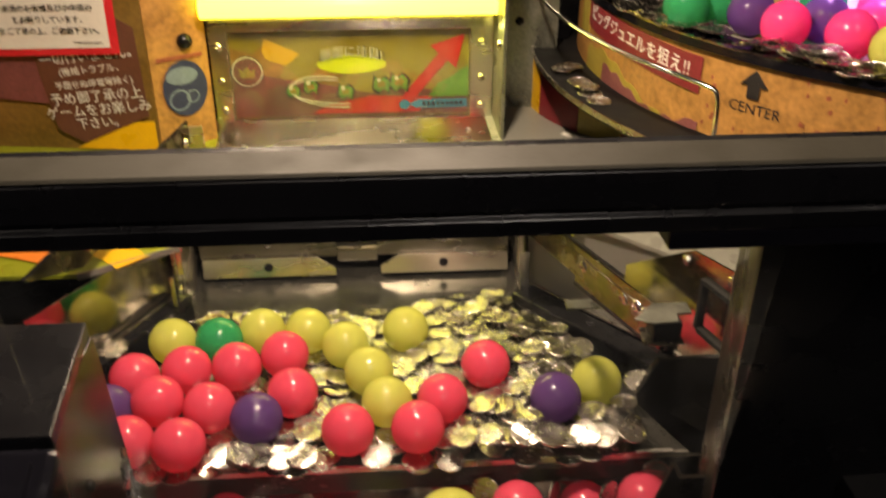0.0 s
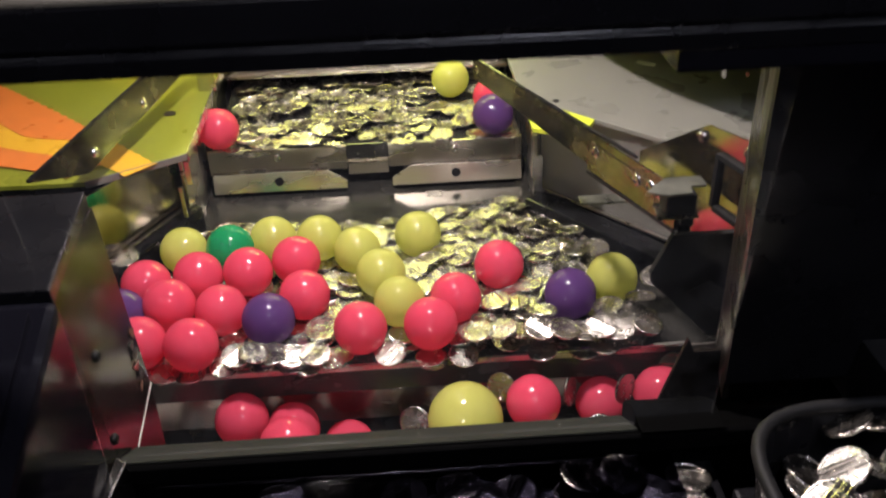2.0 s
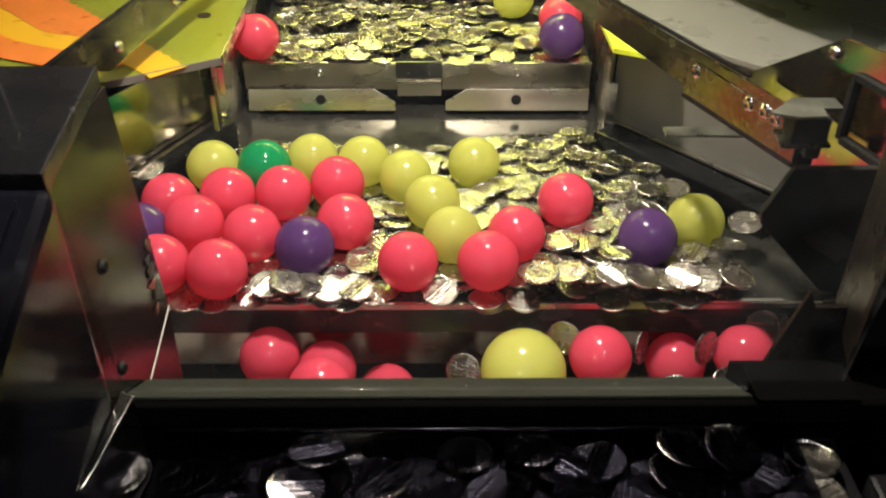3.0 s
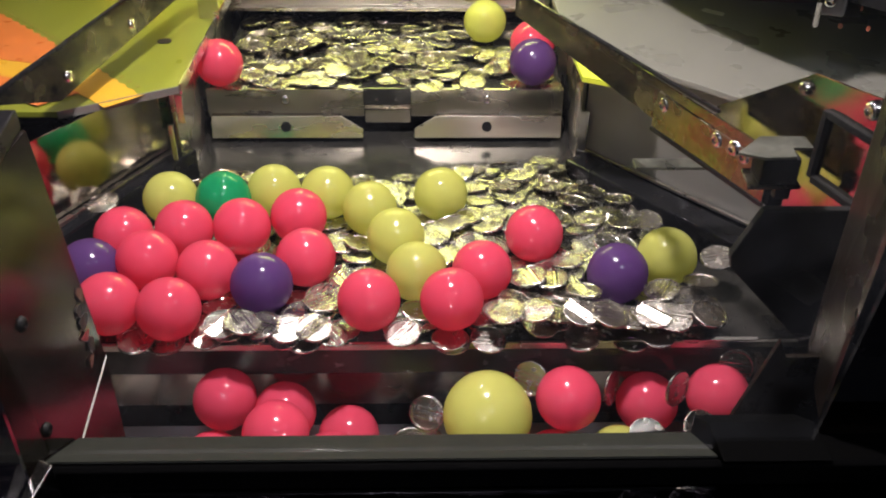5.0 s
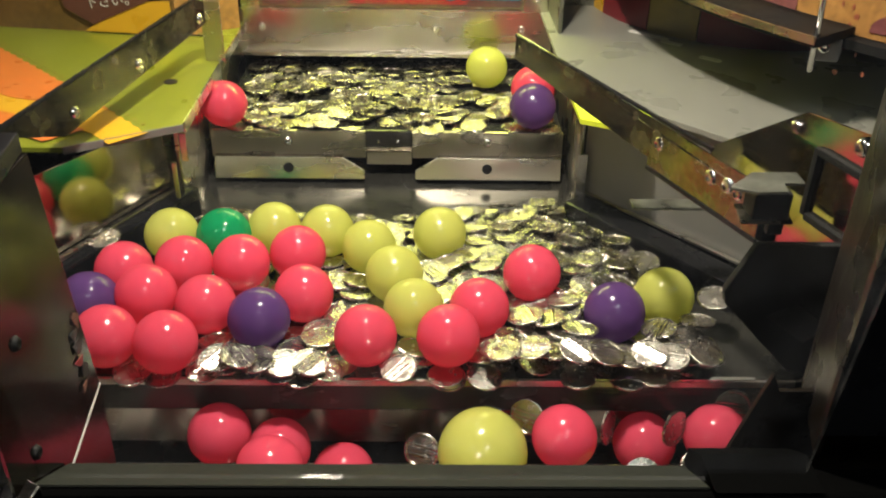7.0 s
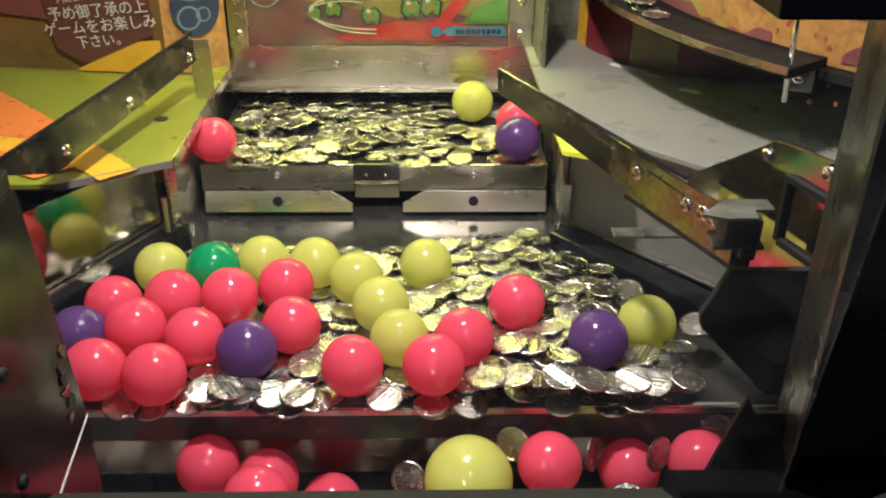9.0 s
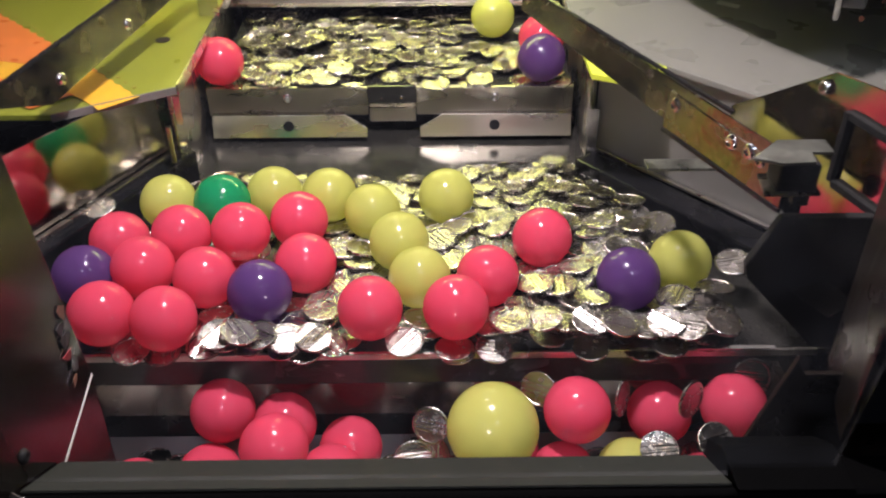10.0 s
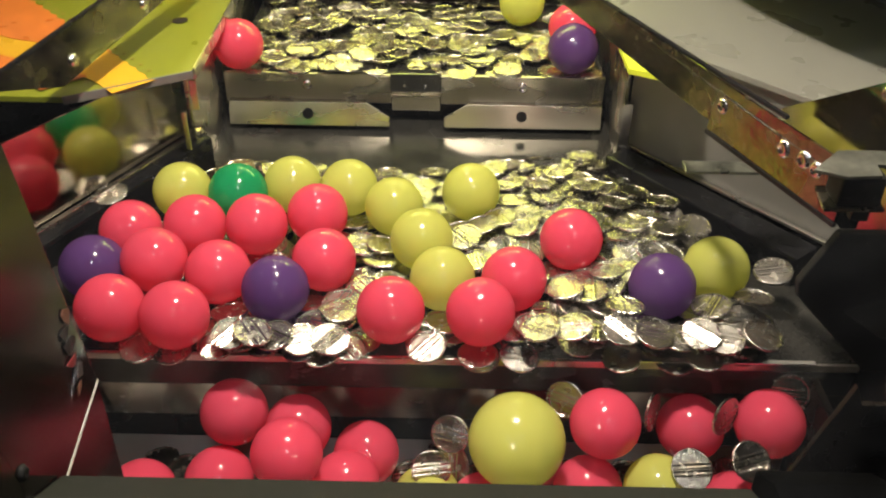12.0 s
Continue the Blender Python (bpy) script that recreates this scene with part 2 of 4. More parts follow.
def box(x0, x1, y0, y1, z0, z1, bev=0.0015, bm=None):
    b = bmesh.new()
    bmesh.ops.create_cube(b, size=1)
    bmesh.ops.transform(b, matrix=Matrix.LocRotScale(((x0 + x1) / 2, (y0 + y1) / 2, (z0 + z1) / 2), None,
                                                      (x1 - x0, y1 - y0, z1 - z0)), verts=b.verts)
    if bev:
        bevel(b, bev)
    return join(bm, b)


def join(into, b):
    if into is None:
        return b
    me = bpy.data.meshes.new("tmp")
    b.to_mesh(me)
    b.free()
    into.from_mesh(me)
    bpy.data.meshes.remove(me)
    return into


def prism(points, a, b, axis="x", bev=0.0, bm=None):
    """A polygon pushed along an axis from a to b. points: (y, z) for x, (x, z) for y, (x, y) for z."""
    m = bmesh.new()
    def put(p, k):
        return {"x": (k, p[0], p[1]), "y": (p[0], k, p[1]), "z": (p[0], p[1], k)}[axis]
    lo = [m.verts.new(put(p, a)) for p in points]
    hi = [m.verts.new(put(p, b)) for p in points]
    m.faces.new(lo)
    m.faces.new(hi)
    for i in range(len(points)):
        j = (i + 1) % len(points)
        m.faces.new((lo[i], lo[j], hi[j], hi[i]))
    bmesh.ops.recalc_face_normals(m, faces=m.faces)
    if bev:
        bevel(m, bev)
    return join(bm, m)


def wall_strip(p, q, z0, z1, thick, bev=0.0, bm=None, z0b=None, z1b=None):
    """An upright plate from p to q (x, y), between heights that may differ at its ends."""
    p, q = Vector(p), Vector(q)
    d = (q - p).normalized()
    s = Vector((-d.y, d.x)) * thick
    z0b, z1b = z0 if z0b is None else z0b, z1 if z1b is None else z1b
    m = bmesh.new()
    vs = []
    for o in (Vector((0, 0)), s):
        vs.append([m.verts.new((*(p + o), z0)), m.verts.new((*(q + o), z0b)), m.verts.new((*(q + o), z1b)), m.verts.new((*(p + o), z1))])
    m.faces.new(vs[0])
    m.faces.new(vs[1])
    for i in range(4):
        j = (i + 1) % 4
        m.faces.new((vs[0][i], vs[0][j], vs[1][j], vs[1][i]))
    bmesh.ops.recalc_face_normals(m, faces=m.faces)
    if bev:
        bevel(m, bev)
    return join(bm, m)


def slab(corners, push):
    """A flat plate given by its four corners, made thick by a push."""
    m = bmesh.new()
    f = m.faces.new([m.verts.new(c) for c in corners])
    r = bmesh.ops.extrude_face_region(m, geom=[f])
    bmesh.ops.translate(m, verts=[v for v in r["geom"] if isinstance(v, bmesh.types.BMVert)], vec=push)
    bmesh.ops.recalc_face_normals(m, faces=m.faces)
    return m


def lathe(profile, seg=32, m=None, bm=None):
    """A profile of (r, z) turned round z, then laid by the matrix m."""
    b = bmesh.new()
    rings = []
    for r, z in profile:
        rings.append([b.verts.new((0, 0, z))] if r < 1e-7 else
                     [b.verts.new((r * math.cos(2 * math.pi * i / seg), r * math.sin(2 * math.pi * i / seg), z)) for i in range(seg)])
    for r0, r1 in zip(rings, rings[1:]):
        for i in range(seg):
            j = (i + 1) % seg
            if len(r0) == 1 and len(r1) == 1:
                continue
            if len(r0) == 1:
                b.faces.new((r0[0], r1[i], r1[j]))
            elif len(r1) == 1:
                b.faces.new((r0[i], r0[j], r1[0]))
            else:
                b.faces.new((r0[i], r0[j], r1[j], r1[i]))
    if m is not None:
        bmesh.ops.transform(b, matrix=m, verts=b.verts)
    return join(bm, b)


def tube(path, r, seg=10, bm=None):
    """A round rod along a list of places."""
    b = bmesh.new()
    pts = [Vector(p) for p in path]
    rings = []
    for i, p in enumerate(pts):
        d = (pts[min(i + 1, len(pts) - 1)] - pts[max(i - 1, 0)]).normalized()
        u = d.orthogonal().normalized() if not rings else (u - d * u.dot(d)).normalized()
        w = d.cross(u)
        rings.append([b.verts.new(p + r * (math.cos(a) * u + math.sin(a) * w)) for a in (2 * math.pi * k / seg for k in range(seg))])
    for r0, r1 in zip(rings, rings[1:]):
        for k in range(seg):
            b.faces.new((r0[k], r0[(k + 1) % seg], r1[(k + 1) % seg], r1[k]))
    b.faces.new(rings[0])
    b.faces.new(rings[-1])
    for f in b.faces:
        f.smooth = True
    return join(bm, b)


def rounded(path, r, n=5):
    """The path with its inner corners rounded."""
    pts = [Vector(p) for p in path]
    out = [pts[0]]
    for a, b, c in zip(pts, pts[1:], pts[2:]):
        p, q = b + (a - b).normalized() * r, b + (c - b).normalized() * r
        for i in range(n + 1):
            t = i / n
            out.append(p * (1 - t) ** 2 + b * 2 * t * (1 - t) + q * t * t)
    return out + [pts[-1]]


def screw(parent, place, normal, r=0.004, mat=None, name="screw"):
    q = Vector(normal).to_track_quat("Z", "Y").to_matrix().to_4x4()
    m = Matrix.Translation(place) @ q
    b = lathe([(0, r * 0.45), (r * 0.35, r * 0.45), (r * 0.4, r * 0.62), (r * 0.75, r * 0.45), (r, r * 0.1), (r, -r * 0.3)], 16, m)
    return part(name, b, mat or CHROME, parent, "", True)


def letters(body, size, mat, parent, m, bend=None, name="lettering"):
    """Words as a thin flat mesh: laid in x and y round their middle, then by m, or through bend()."""
    c = bpy.data.curves.new("letters", "FONT")
    c.body, c.size, c.align_x, c.align_y, c.extrude = body, size, "CENTER", "CENTER", 0.00012
    c.resolution_u = 3
    o = bpy.data.objects.new("letters", c)
    scene.collection.objects.link(o)
    dg = bpy.context.evaluated_depsgraph_get()
    me = bpy.data.meshes.new_from_object(o.evaluated_get(dg))
    b = bmesh.new()
    b.from_mesh(me)
    bpy.data.objects.remove(o)
    bpy.data.curves.remove(c)
    bpy.data.meshes.remove(me)
    if bend:
        bmesh.ops.subdivide_edges(b, edges=[e for e in b.edges if e.calc_length() > 0.006], cuts=2)
        for v in b.verts:
            v.co = bend(v.co)
    else:
        bmesh.ops.transform(b, matrix=m, verts=b.verts)
    return part(name, b, mat, parent)


# ---- room round the machine ----
solo("floor", box(-3, 3, -3, 3, -0.96, -0.90, 0), CARPET, "dark carpeted arcade floor", "floor", kind="structure")
solo("ceiling", box(-3, 3, -3, 3, 1.90, 1.96, 0), WALLPAINT, "dark arcade ceiling", "ceiling", kind="structure")
for nm, b in (("wall_north", (-3, 3, 3, 3.1)), ("wall_south", (-3, 3, -3.1, -3)), ("wall_east", (3, 3.1, -3, 3)), ("wall_west", (-3.1, -3, -3, 3))):
    solo(nm, box(*b, -0.9, 1.9, 0), WALLPAINT, "dark painted arcade wall", "wall", kind="structure")

LENS = glow("ceiling_lens", (0.86, 0.92, 1.0), 5.0)
for x, y in ((0.25, -1.1), (-1.2, -1.3), (1.4, -0.6), (-1.3, 0.4), (0.2, -2.2)):
    ceiling_light = thing("ceiling_light", (x, y, 1.89), "round white arcade ceiling light", "lamp", "ceiling lights")
    part("ring", lathe([(0.27, 1.87), (0.30, 1.87), (0.30, 1.899), (0.27, 1.899)], 32, Matrix.Translation((x, y, 0))), WALLPAINT, ceiling_light)
    part("lens", lathe([(0, 1.888), (0.268, 1.888), (0.268, 1.894), (0, 1.894)], 32, Matrix.Translation((x, y, 0))), LENS, ceiling_light, "glowing white lens")

# ---- playfield bed, pusher and guides ----
BED_Z = 0.003
LIP_Y = 0.104
PUSH_Y, PUSH_Z = 0.370, 0.045
bed = thing("playfield_bed", (0, 0.3, -0.03), "dark glossy steel coin bed with a sharp front lip", "playfield")
part("bed_plate", box(-0.275, 0.26, LIP_Y, 0.60, -0.022, BED_Z, 0.0012), DARK_STEEL, bed)
part("lip_strip", box(-0.275, 0.26, LIP_Y - 0.0025, LIP_Y - 0.0003, -0.001, BED_Z + 0.0006, 0.0005), STEEL, bed, "bare steel lip edge")
part("front_panel", prism([(LIP_Y + 0.010, -0.022), (LIP_Y + 0.014, -0.060), (LIP_Y + 0.017, -0.060), (LIP_Y + 0.013, -0.022)], -0.275, 0.26), TRAY_STEEL, bed)
part("lower_panel", box(-0.275, 0.26, LIP_Y + 0.0175, LIP_Y + 0.025, -0.10, -0.0605, 0), BLACK, bed)
part("strip_edge", box(0.095, 0.19, LIP_Y - 0.0062, LIP_Y - 0.0030, BED_Z + 0.0042, BED_Z + 0.0050, 0.0002), CHROME, bed, "bright polished strip edge")
part("clear_strip", box(0.085, 0.20, LIP_Y - 0.006, LIP_Y - 0.003, -0.004, BED_Z + 0.004, 0.0008), CLEAR, bed, "clear acrylic edge strip")

pusher = thing("coin_pusher", (-0.036, PUSH_Y, 0.0), "sliding steel coin pusher with a split front plate", "pusher")
part("deck", box(-0.180, 0.108, PUSH_Y + 0.004, 0.60, 0.030, PUSH_Z, 0.001), DARK_STEEL, pusher)
part("core", box(-0.176, 0.104, PUSH_Y + 0.012, 0.60, BED_Z + 0.001, 0.0295, 0), BLACK, pusher)
for x0, x1, slope in ((-0.183, -0.0555, 1), (-0.0170, 0.108, -1)):
    upper = part("front_plate", box(x0, x1, PUSH_Y, PUSH_Y + 0.0035, 0.022, PUSH_Z + 0.001, 0.0008), PLATE_STEEL, pusher)
    xa, xb = x0 + 0.003, x1 - 0.001
    cut = 0.006
    pts = ([(xa, 0.0245), (xb - 3 * cut, 0.0245), (xb, 0.0145), (xb, 0.0075), (xa, 0.0075)] if slope > 0 else
           [(xa + 3 * cut, 0.0245), (xb, 0.0245), (xb, 0.0075), (xa, 0.0075), (xa, 0.0145)])
    fl = prism(pts, PUSH_Y - 0.005, PUSH_Y - 0.0035, "y", 0.0004)
    for v in fl.verts:
        v.co.y -= (0.0245 - v.co.z) * 0.35
    flange = part("lower_flange", fl, SATIN, pusher, "folded steel flange")
    part("flange_fold", box(xa + 3 * cut * (slope < 0), xb - 3 * cut * (slope > 0), PUSH_Y - 0.005, PUSH_Y, 0.0240, 0.0250, 0.0002), MIRROR, pusher)
    hx = (x0 + x1) / 2
    hy = PUSH_Y - 0.0076
    part("hole", lathe([(0, 0.0004), (0.0042, 0.0004), (0.0042, -0.0004)], 18, pose(hx, hy - 0.0008, 0.0165, 90 - 19, 0, 0)), BLACK, flange, "round dark hole")
    screw(upper, (hx, PUSH_Y - 0.0002, 0.037), (0, -1, 0), 0.0042)
latch = part("latch_plate", box(-0.0550, -0.0175, PUSH_Y + 0.0045, PUSH_Y + 0.007, 0.014, PUSH_Z - 0.001, 0.0006), SATIN, pusher)
part("latch_fold", box(-0.0550, -0.0175, PUSH_Y + 0.003, PUSH_Y + 0.0042, 0.026, 0.0275, 0.0003), MIRROR, pusher)
for dx in (-0.008, 0.008):
    screw(latch, (-0.037 + dx, PUSH_Y + 0.0042, 0.035), (0, -1, 0), 0.0014, name="rivet")

# side cheeks beside the pusher and the slanting mirror guides in front of them
for side, nm in ((-1, "left"), (1, "right")):
    g = thing("side_guide", ((-0.19 if side < 0 else 0.118), 0.30, 0.0), "polished steel side guide with a dark foot rail", "guide", "guides beside the pusher")
    if side < 0:
        part("cheek", box(-0.1895, -0.1865, 0.292, 0.60, BED_Z, 0.0855, 0.0006), STEEL, g)
        part("mirror_plate", wall_strip((-0.187, 0.307), (-0.268, 0.177), 0.034, 0.0855, -0.0015, 0, None, 0.024, 0.0855), MIRROR, g, "mirror polished steel plate")
        part("foot_rail", wall_strip((-0.187, 0.303), (-0.268, 0.173), BED_Z, 0.0305, 0.012, 0.002, None, BED_Z, 0.0205), BLACK, g, "dark rubber foot rail")
        part("foot_trim", wall_strip((-0.187, 0.3045), (-0.268, 0.1745), 0.0307, 0.0338, 0.004, 0.0004, None, 0.0207, 0.0238), STEEL, g)
        part("bracket", box(-0.1885, -0.1848, 0.273, 0.2755, 0.033, 0.0615, 0.0005), STEEL, g, "folded steel end bracket")
        part("bracket", box(-0.1830, -0.1778, 0.282, 0.2845, 0.0585, 0.0805, 0.0005), STEEL, g, "folded steel end bracket")
    else:
        part("cheek", box(0.1135, 0.1165, 0.318, 0.60, BED_Z, 0.100, 0.0006), STEEL, g)
        part("mirror_plate", wall_strip((0.116, 0.310), (0.235, 0.175), 0.024, 0.104, 0.0015), GREY_PLATE, g, "dull grey steel plate")
        part("foot_rail", wall_strip((0.117, 0.305), (0.215, 0.185), BED_Z, 0.024, -0.022, 0.002), BLACK, g, "dark rubber foot rail")
        part("foot_trim", wall_strip((0.1165, 0.3085), (0.230, 0.177), 0.0242, 0.0265, -0.003, 0.0004), STEEL, g)
        part("bracket", box(0.110, 0.1175, 0.303, 0.3055, 0.018, 0.058, 0.0005), STEEL, g, "folded steel end bracket")
        part("bracket", box(0.1085, 0.1105, 0.306, 0.318, 0.034, 0.074, 0.0005), STEEL, g, "folded steel end bracket")
        part("ledge", box(0.124, 0.186, 0.178, 0.190, 0.0775, 0.0795, 0.0005), SCUFFED, g, "narrow flat steel ledge")

# ---- left deck with its printed field ----
DECK_L = 0.090
deck = thing("printed_deck", (-0.28, 0.33, DECK_L), "printed deck with green, yellow and orange bands", "deck")
part("deck_plate", prism([(-0.177, 0.276), (-0.177, 0.52), (-0.62, 0.62), (-0.62, 0.238), (-0.246, 0.235)], DECK_L - 0.004, DECK_L, "z", 0.0005), INK["green"], deck, "olive green printed plate")
GX, GY = (-0.204, 0.2695), (-0.3645, 0.4350)


def band_line(t, off):
    """A place along the printed diagonal, off metres to its front."""
    d = Vector((GY[0] - GX[0], GY[1] - GX[1])).normalized()
    s = Vector((-d.y, d.x))
    p = Vector(GX) + d * t + s * (off + 0.10 * (t - 0.1) ** 2)
    return p


def ramp(t, t0, t1, a, b):
    k = min(1, max(0, (t - t0) / (t1 - t0)))
    return a + (b - a) * k * k * (3 - 2 * k)


def upper_edge(t):
    return ramp(t, 0.035, 0.13, 0.0, 0.046)


def lower_edge(t):
    return ramp(t, 0.0, 0.14, 0.028, 0.072)


def scalloped(t):
    return 0.0025 * abs(math.sin(t * 260))


def band(off0, off1, t0, t1, z, mat, name):
    b = bmesh.new()
    n = 100
    rows = []
    for i in range(n + 1):
        t = t0 + (t1 - t0) * i / n
        rows.append((b.verts.new((*band_line(t, off0(t)), z)), b.verts.new((*band_line(t, off1(t)), z))))
    for r0, r1 in zip(rows, rows[1:]):
        b.faces.new((r0[0], r1[0], r1[1], r0[1]))
    bmesh.ops.recalc_face_normals(b, faces=b.faces)
    r = bmesh.ops.extrude_face_region(b, geom=b.faces[:])
    bmesh.ops.translate(b, verts=[v for v in r["geom"] if isinstance(v, bmesh.types.BMVert)], vec=(0, 0, -0.0003))
    return part(name, b, mat, deck)


band(scalloped, lambda t: lower_edge(t) + 0.001, -0.012, 0.34, DECK_L + 0.0009, INK["yellow"], "yellow_band")
band(scalloped, lambda t: max(upper_edge(t), scalloped(t) + 0.0001), 0.035, 0.34, DECK_L + 0.0013, INK["orange"], "orange_patch")
band(lower_edge, lambda t: lower_edge(t) + 0.03, 0.02, 0.34, DECK_L + 0.0017, INK["orange"], "orange_band")
for i in range(26):
    p = band_line(0.004 + i * 0.0118, -0.0045)
    part("printed_dot", lathe([(0, 0.0004), (0.0015, 0.0004), (0.0015, 0)], 8, Matrix.Translation((*p, DECK_L + 0.0003))), INK["gold"], deck)
part("hole", lathe([(0, 0.0005), (0.0055, 0.0005), (0.0055, 0)], 20, Matrix.Translation((-0.206, 0.360, DECK_L + 0.0002))), INK["black"], deck, "round black hole")
part("wire_loop", tube(rounded([(-0.235, 0.462, DECK_L + 0.006), (-0.196, 0.458, DECK_L + 0.006), (-0.190, 0.436, DECK_L + 0.006), (-0.190, 0.434, DECK_L)], 0.001), 0.0016), CHROME, deck, "bent chrome wire loop")
part("edge_trim", wall_strip((-0.1765, 0.276), (-0.1765, 0.52), DECK_L - 0.006, DECK_L + 0.002, -0.0015), STEEL, deck)
part("edge_trim", wall_strip((-0.1765, 0.2745), (-0.246, 0.2335), DECK_L - 0.004, DECK_L + 0.0012, 0.0015), GREY_PLATE, deck)
rail = thing("deflector_rail", (-0.217, 0.28, DECK_L), "scuffed steel deflector rail bolted on the printed deck", "rail", "deflector rails")
nose = wall_strip((-0.250, 0.150), (-0.186, 0.405), 0.106, 0.134, -0.0018, 0, None, 0.124, 0.146)
for v in nose.verts:
    if v.co.y < 0.16 and v.co.z < 0.12:
        v.co += Vector((0.0158, 0.063, 0.002))
lplate = part("rail_plate", nose, RAIL, rail)
part("top_edge", wall_strip((-0.2505, 0.150), (-0.1865, 0.405), 0.1343, 0.1363, -0.0026, 0.0004, None, 0.1463, 0.1483), BLACK, rail, "dark folded top edge")
part("end_tab", box(-0.188, -0.172, 0.405, 0.4068, DECK_L + 0.002, 0.142, 0.0005), STEEL, rail)
for y, z in ((0.395, 0.130), (0.303, 0.124), (0.225, 0.119)):
    x = -0.250 + (y - 0.150) / 0.255 * 0.064
    screw(lplate, (x + 0.002, y, z), (0.97, -0.24, 0), 0.0042)

# ---- right deck, its rail, hook and square window ----
DECK_R = 0.108
rdeck = thing("pale_deck", (0.3, 0.35, DECK_R), "pale lacquered deck plate beside the jewel drum", "deck")
part("deck_plate", prism([(0.099, 0.315), (0.099, 0.60), (0.62, 0.62), (0.62, 0.13), (0.275, 0.13), (0.235, 0.175)], DECK_R - 0.004, DECK_R, "z", 0.0005), PALE_PLATE, rdeck)
part("lime_corner", prism([(0.0985, 0.314), (0.0995, 0.252), (0.135, 0.235), (0.150, 0.262), (0.118, 0.302)], DECK_R - 0.004, DECK_R - 0.0005, "z"), INK["lime"], rdeck, "lime yellow corner plate")
part("hole", lathe([(0, 0.0005), (0.006, 0.0005), (0.006, 0)], 20, Matrix.Translation((0.335, 0.262, DECK_R + 0.0002))), INK["black"], rdeck, "round black hole")
part("hole", lathe([(0, 0.0005), (0.003, 0.0005), (0.003, 0)], 16, Matrix.Translation((0.126, 0.302, DECK_R + 0.0002))), INK["black"], rdeck, "round black hole")
for i, (x, y) in enumerate(((0.168, 0.448), (0.182, 0.435), (0.190, 0.420), (0.212, 0.380))):
    part("printed_patch", prism([(x, y), (x + 0.014, y - 0.012), (x + 0.018, y - 0.006), (x + 0.005, y + 0.006)], DECK_R + 0.0002, DECK_R + 0.0005, "z"), INK["white"], rdeck)
rrail = thing("deflector_rail", (0.11, 0.18, DECK_R), "scuffed steel deflector rail with bolts and a hook", "rail", "deflector rails")
rplate = part("rail_plate", wall_strip((0.1525, 0.053), (0.1193, 0.139), 0.1300, 0.149, 0.0016, 0.0004, None, 0.1276, 0.1490), RAIL, rrail)
part("rail_plate", wall_strip((0.1192, 0.1393), (0.0580, 0.298), 0.1320, 0.149, 0.0016, 0.0004, None, 0.1340, 0.150), RAIL, rrail)
part("top_edge", wall_strip((0.1380, 0.092), (0.0578, 0.298), 0.1572, 0.1590, 0.0022, 0.0004, None, 0.1502, 0.1520), BLACK, rrail, "dark folded top edge")
part("upper_fin", wall_strip((0.1500, 0.060), (0.0581, 0.2978), 0.1492, 0.1560, 0.0012, 0.0003, None, 0.1502, 0.1503), RAIL, rrail)
part("lower_fold", wall_strip((0.1527, 0.053), (0.1190, 0.139), 0.1275, 0.1298, 0.0022, 0.0004, None, 0.1252, 0.1274), BLACK, rrail)
for y, z, r in ((0.290, 0.143, 0.003), (0.131, 0.1435, 0.0045), (0.0885, 0.1445, 0.0046), (0.0765, 0.1460, 0.0046), (0.0690, 0.1455, 0.0042)):
    x = 0.1575 - (y - 0.040) / 0.258 * 0.0995
    screw(rplate, (x - 0.0005, y, z), (-0.933, -0.36, 0), r)
hook = prism([(0.126, 0.030), (0.140, 0.045), (0.160, 0.045), (0.160, 0.034), (0.151, 0.034), (0.150, 0.026), (0.137, 0.025)], 0.1672, 0.1687, "z", 0.0004)
part("end_stop", box(0.1530, 0.1600, 0.0500, 0.0560, 0.1285, 0.1370, 0.0006), DEEP_BLACK, rrail, "black rubber end stop")
part("hook_top", hook, SCUFFED, rrail, "cut steel hook plate")
part("hook_box", box(0.1365, 0.1530, 0.0265, 0.0400, 0.1542, 0.1670, 0.0012), MATT_BLACK, rrail, "black hook block")
part("hook_foot", prism([(0.132, 0.026), (0.134, 0.043), (0.156, 0.043), (0.155, 0.026)], 0.1525, 0.1540, "z", 0.0004), RAIL, rrail)
part("hook_arm", box(0.1500, 0.1570, 0.0385, 0.0430, 0.1400, 0.1534, 0.0006), MATT_BLACK, rrail)
screen = thing("end_plate", (0.19, 0.09, DECK_R), "polished steel end plate with a black square window", "plate")
part("plate", wall_strip((0.152, 0.137), (0.172, 0.076), 0.112, 0.140, 0.0015, 0.0, None, 0.112, 0.1845), MIRROR, screen)
part("plate", wall_strip((0.1721, 0.0757), (0.2005, -0.010), 0.112, 0.1845, 0.0015, 0.0, None, 0.112, 0.196), MIRROR, screen)
fr = Vector((0.033, -0.100)).normalized()
A = Vector((0.1735, 0.0625))
for a0, a1, z0, z1 in ((0.0, 0.003, 0.139, 0.173), (0.0335, 0.0365, 0.137, 0.175), (0.0031, 0.0334, 0.170, 0.1735), (0.0031, 0.0334, 0.137, 0.1405)):
    part("window_bar", wall_strip(A + fr * a0, A + fr * a1, z0, z1, 0.004, 0.0005), MATT_BLACK, screen, "black square window bar")
# red sheet stands in for the red balls mirrored inside the window
part("window_reflection", wall_strip(A + fr * 0.0032 + Vector((0.0042, 0)), A + fr * 0.0333 + Vector((0.0042, 0)), 0.1406, 0.1699, 0.0004), INK["red"], screen, "red sheet painted as the balls' reflection")
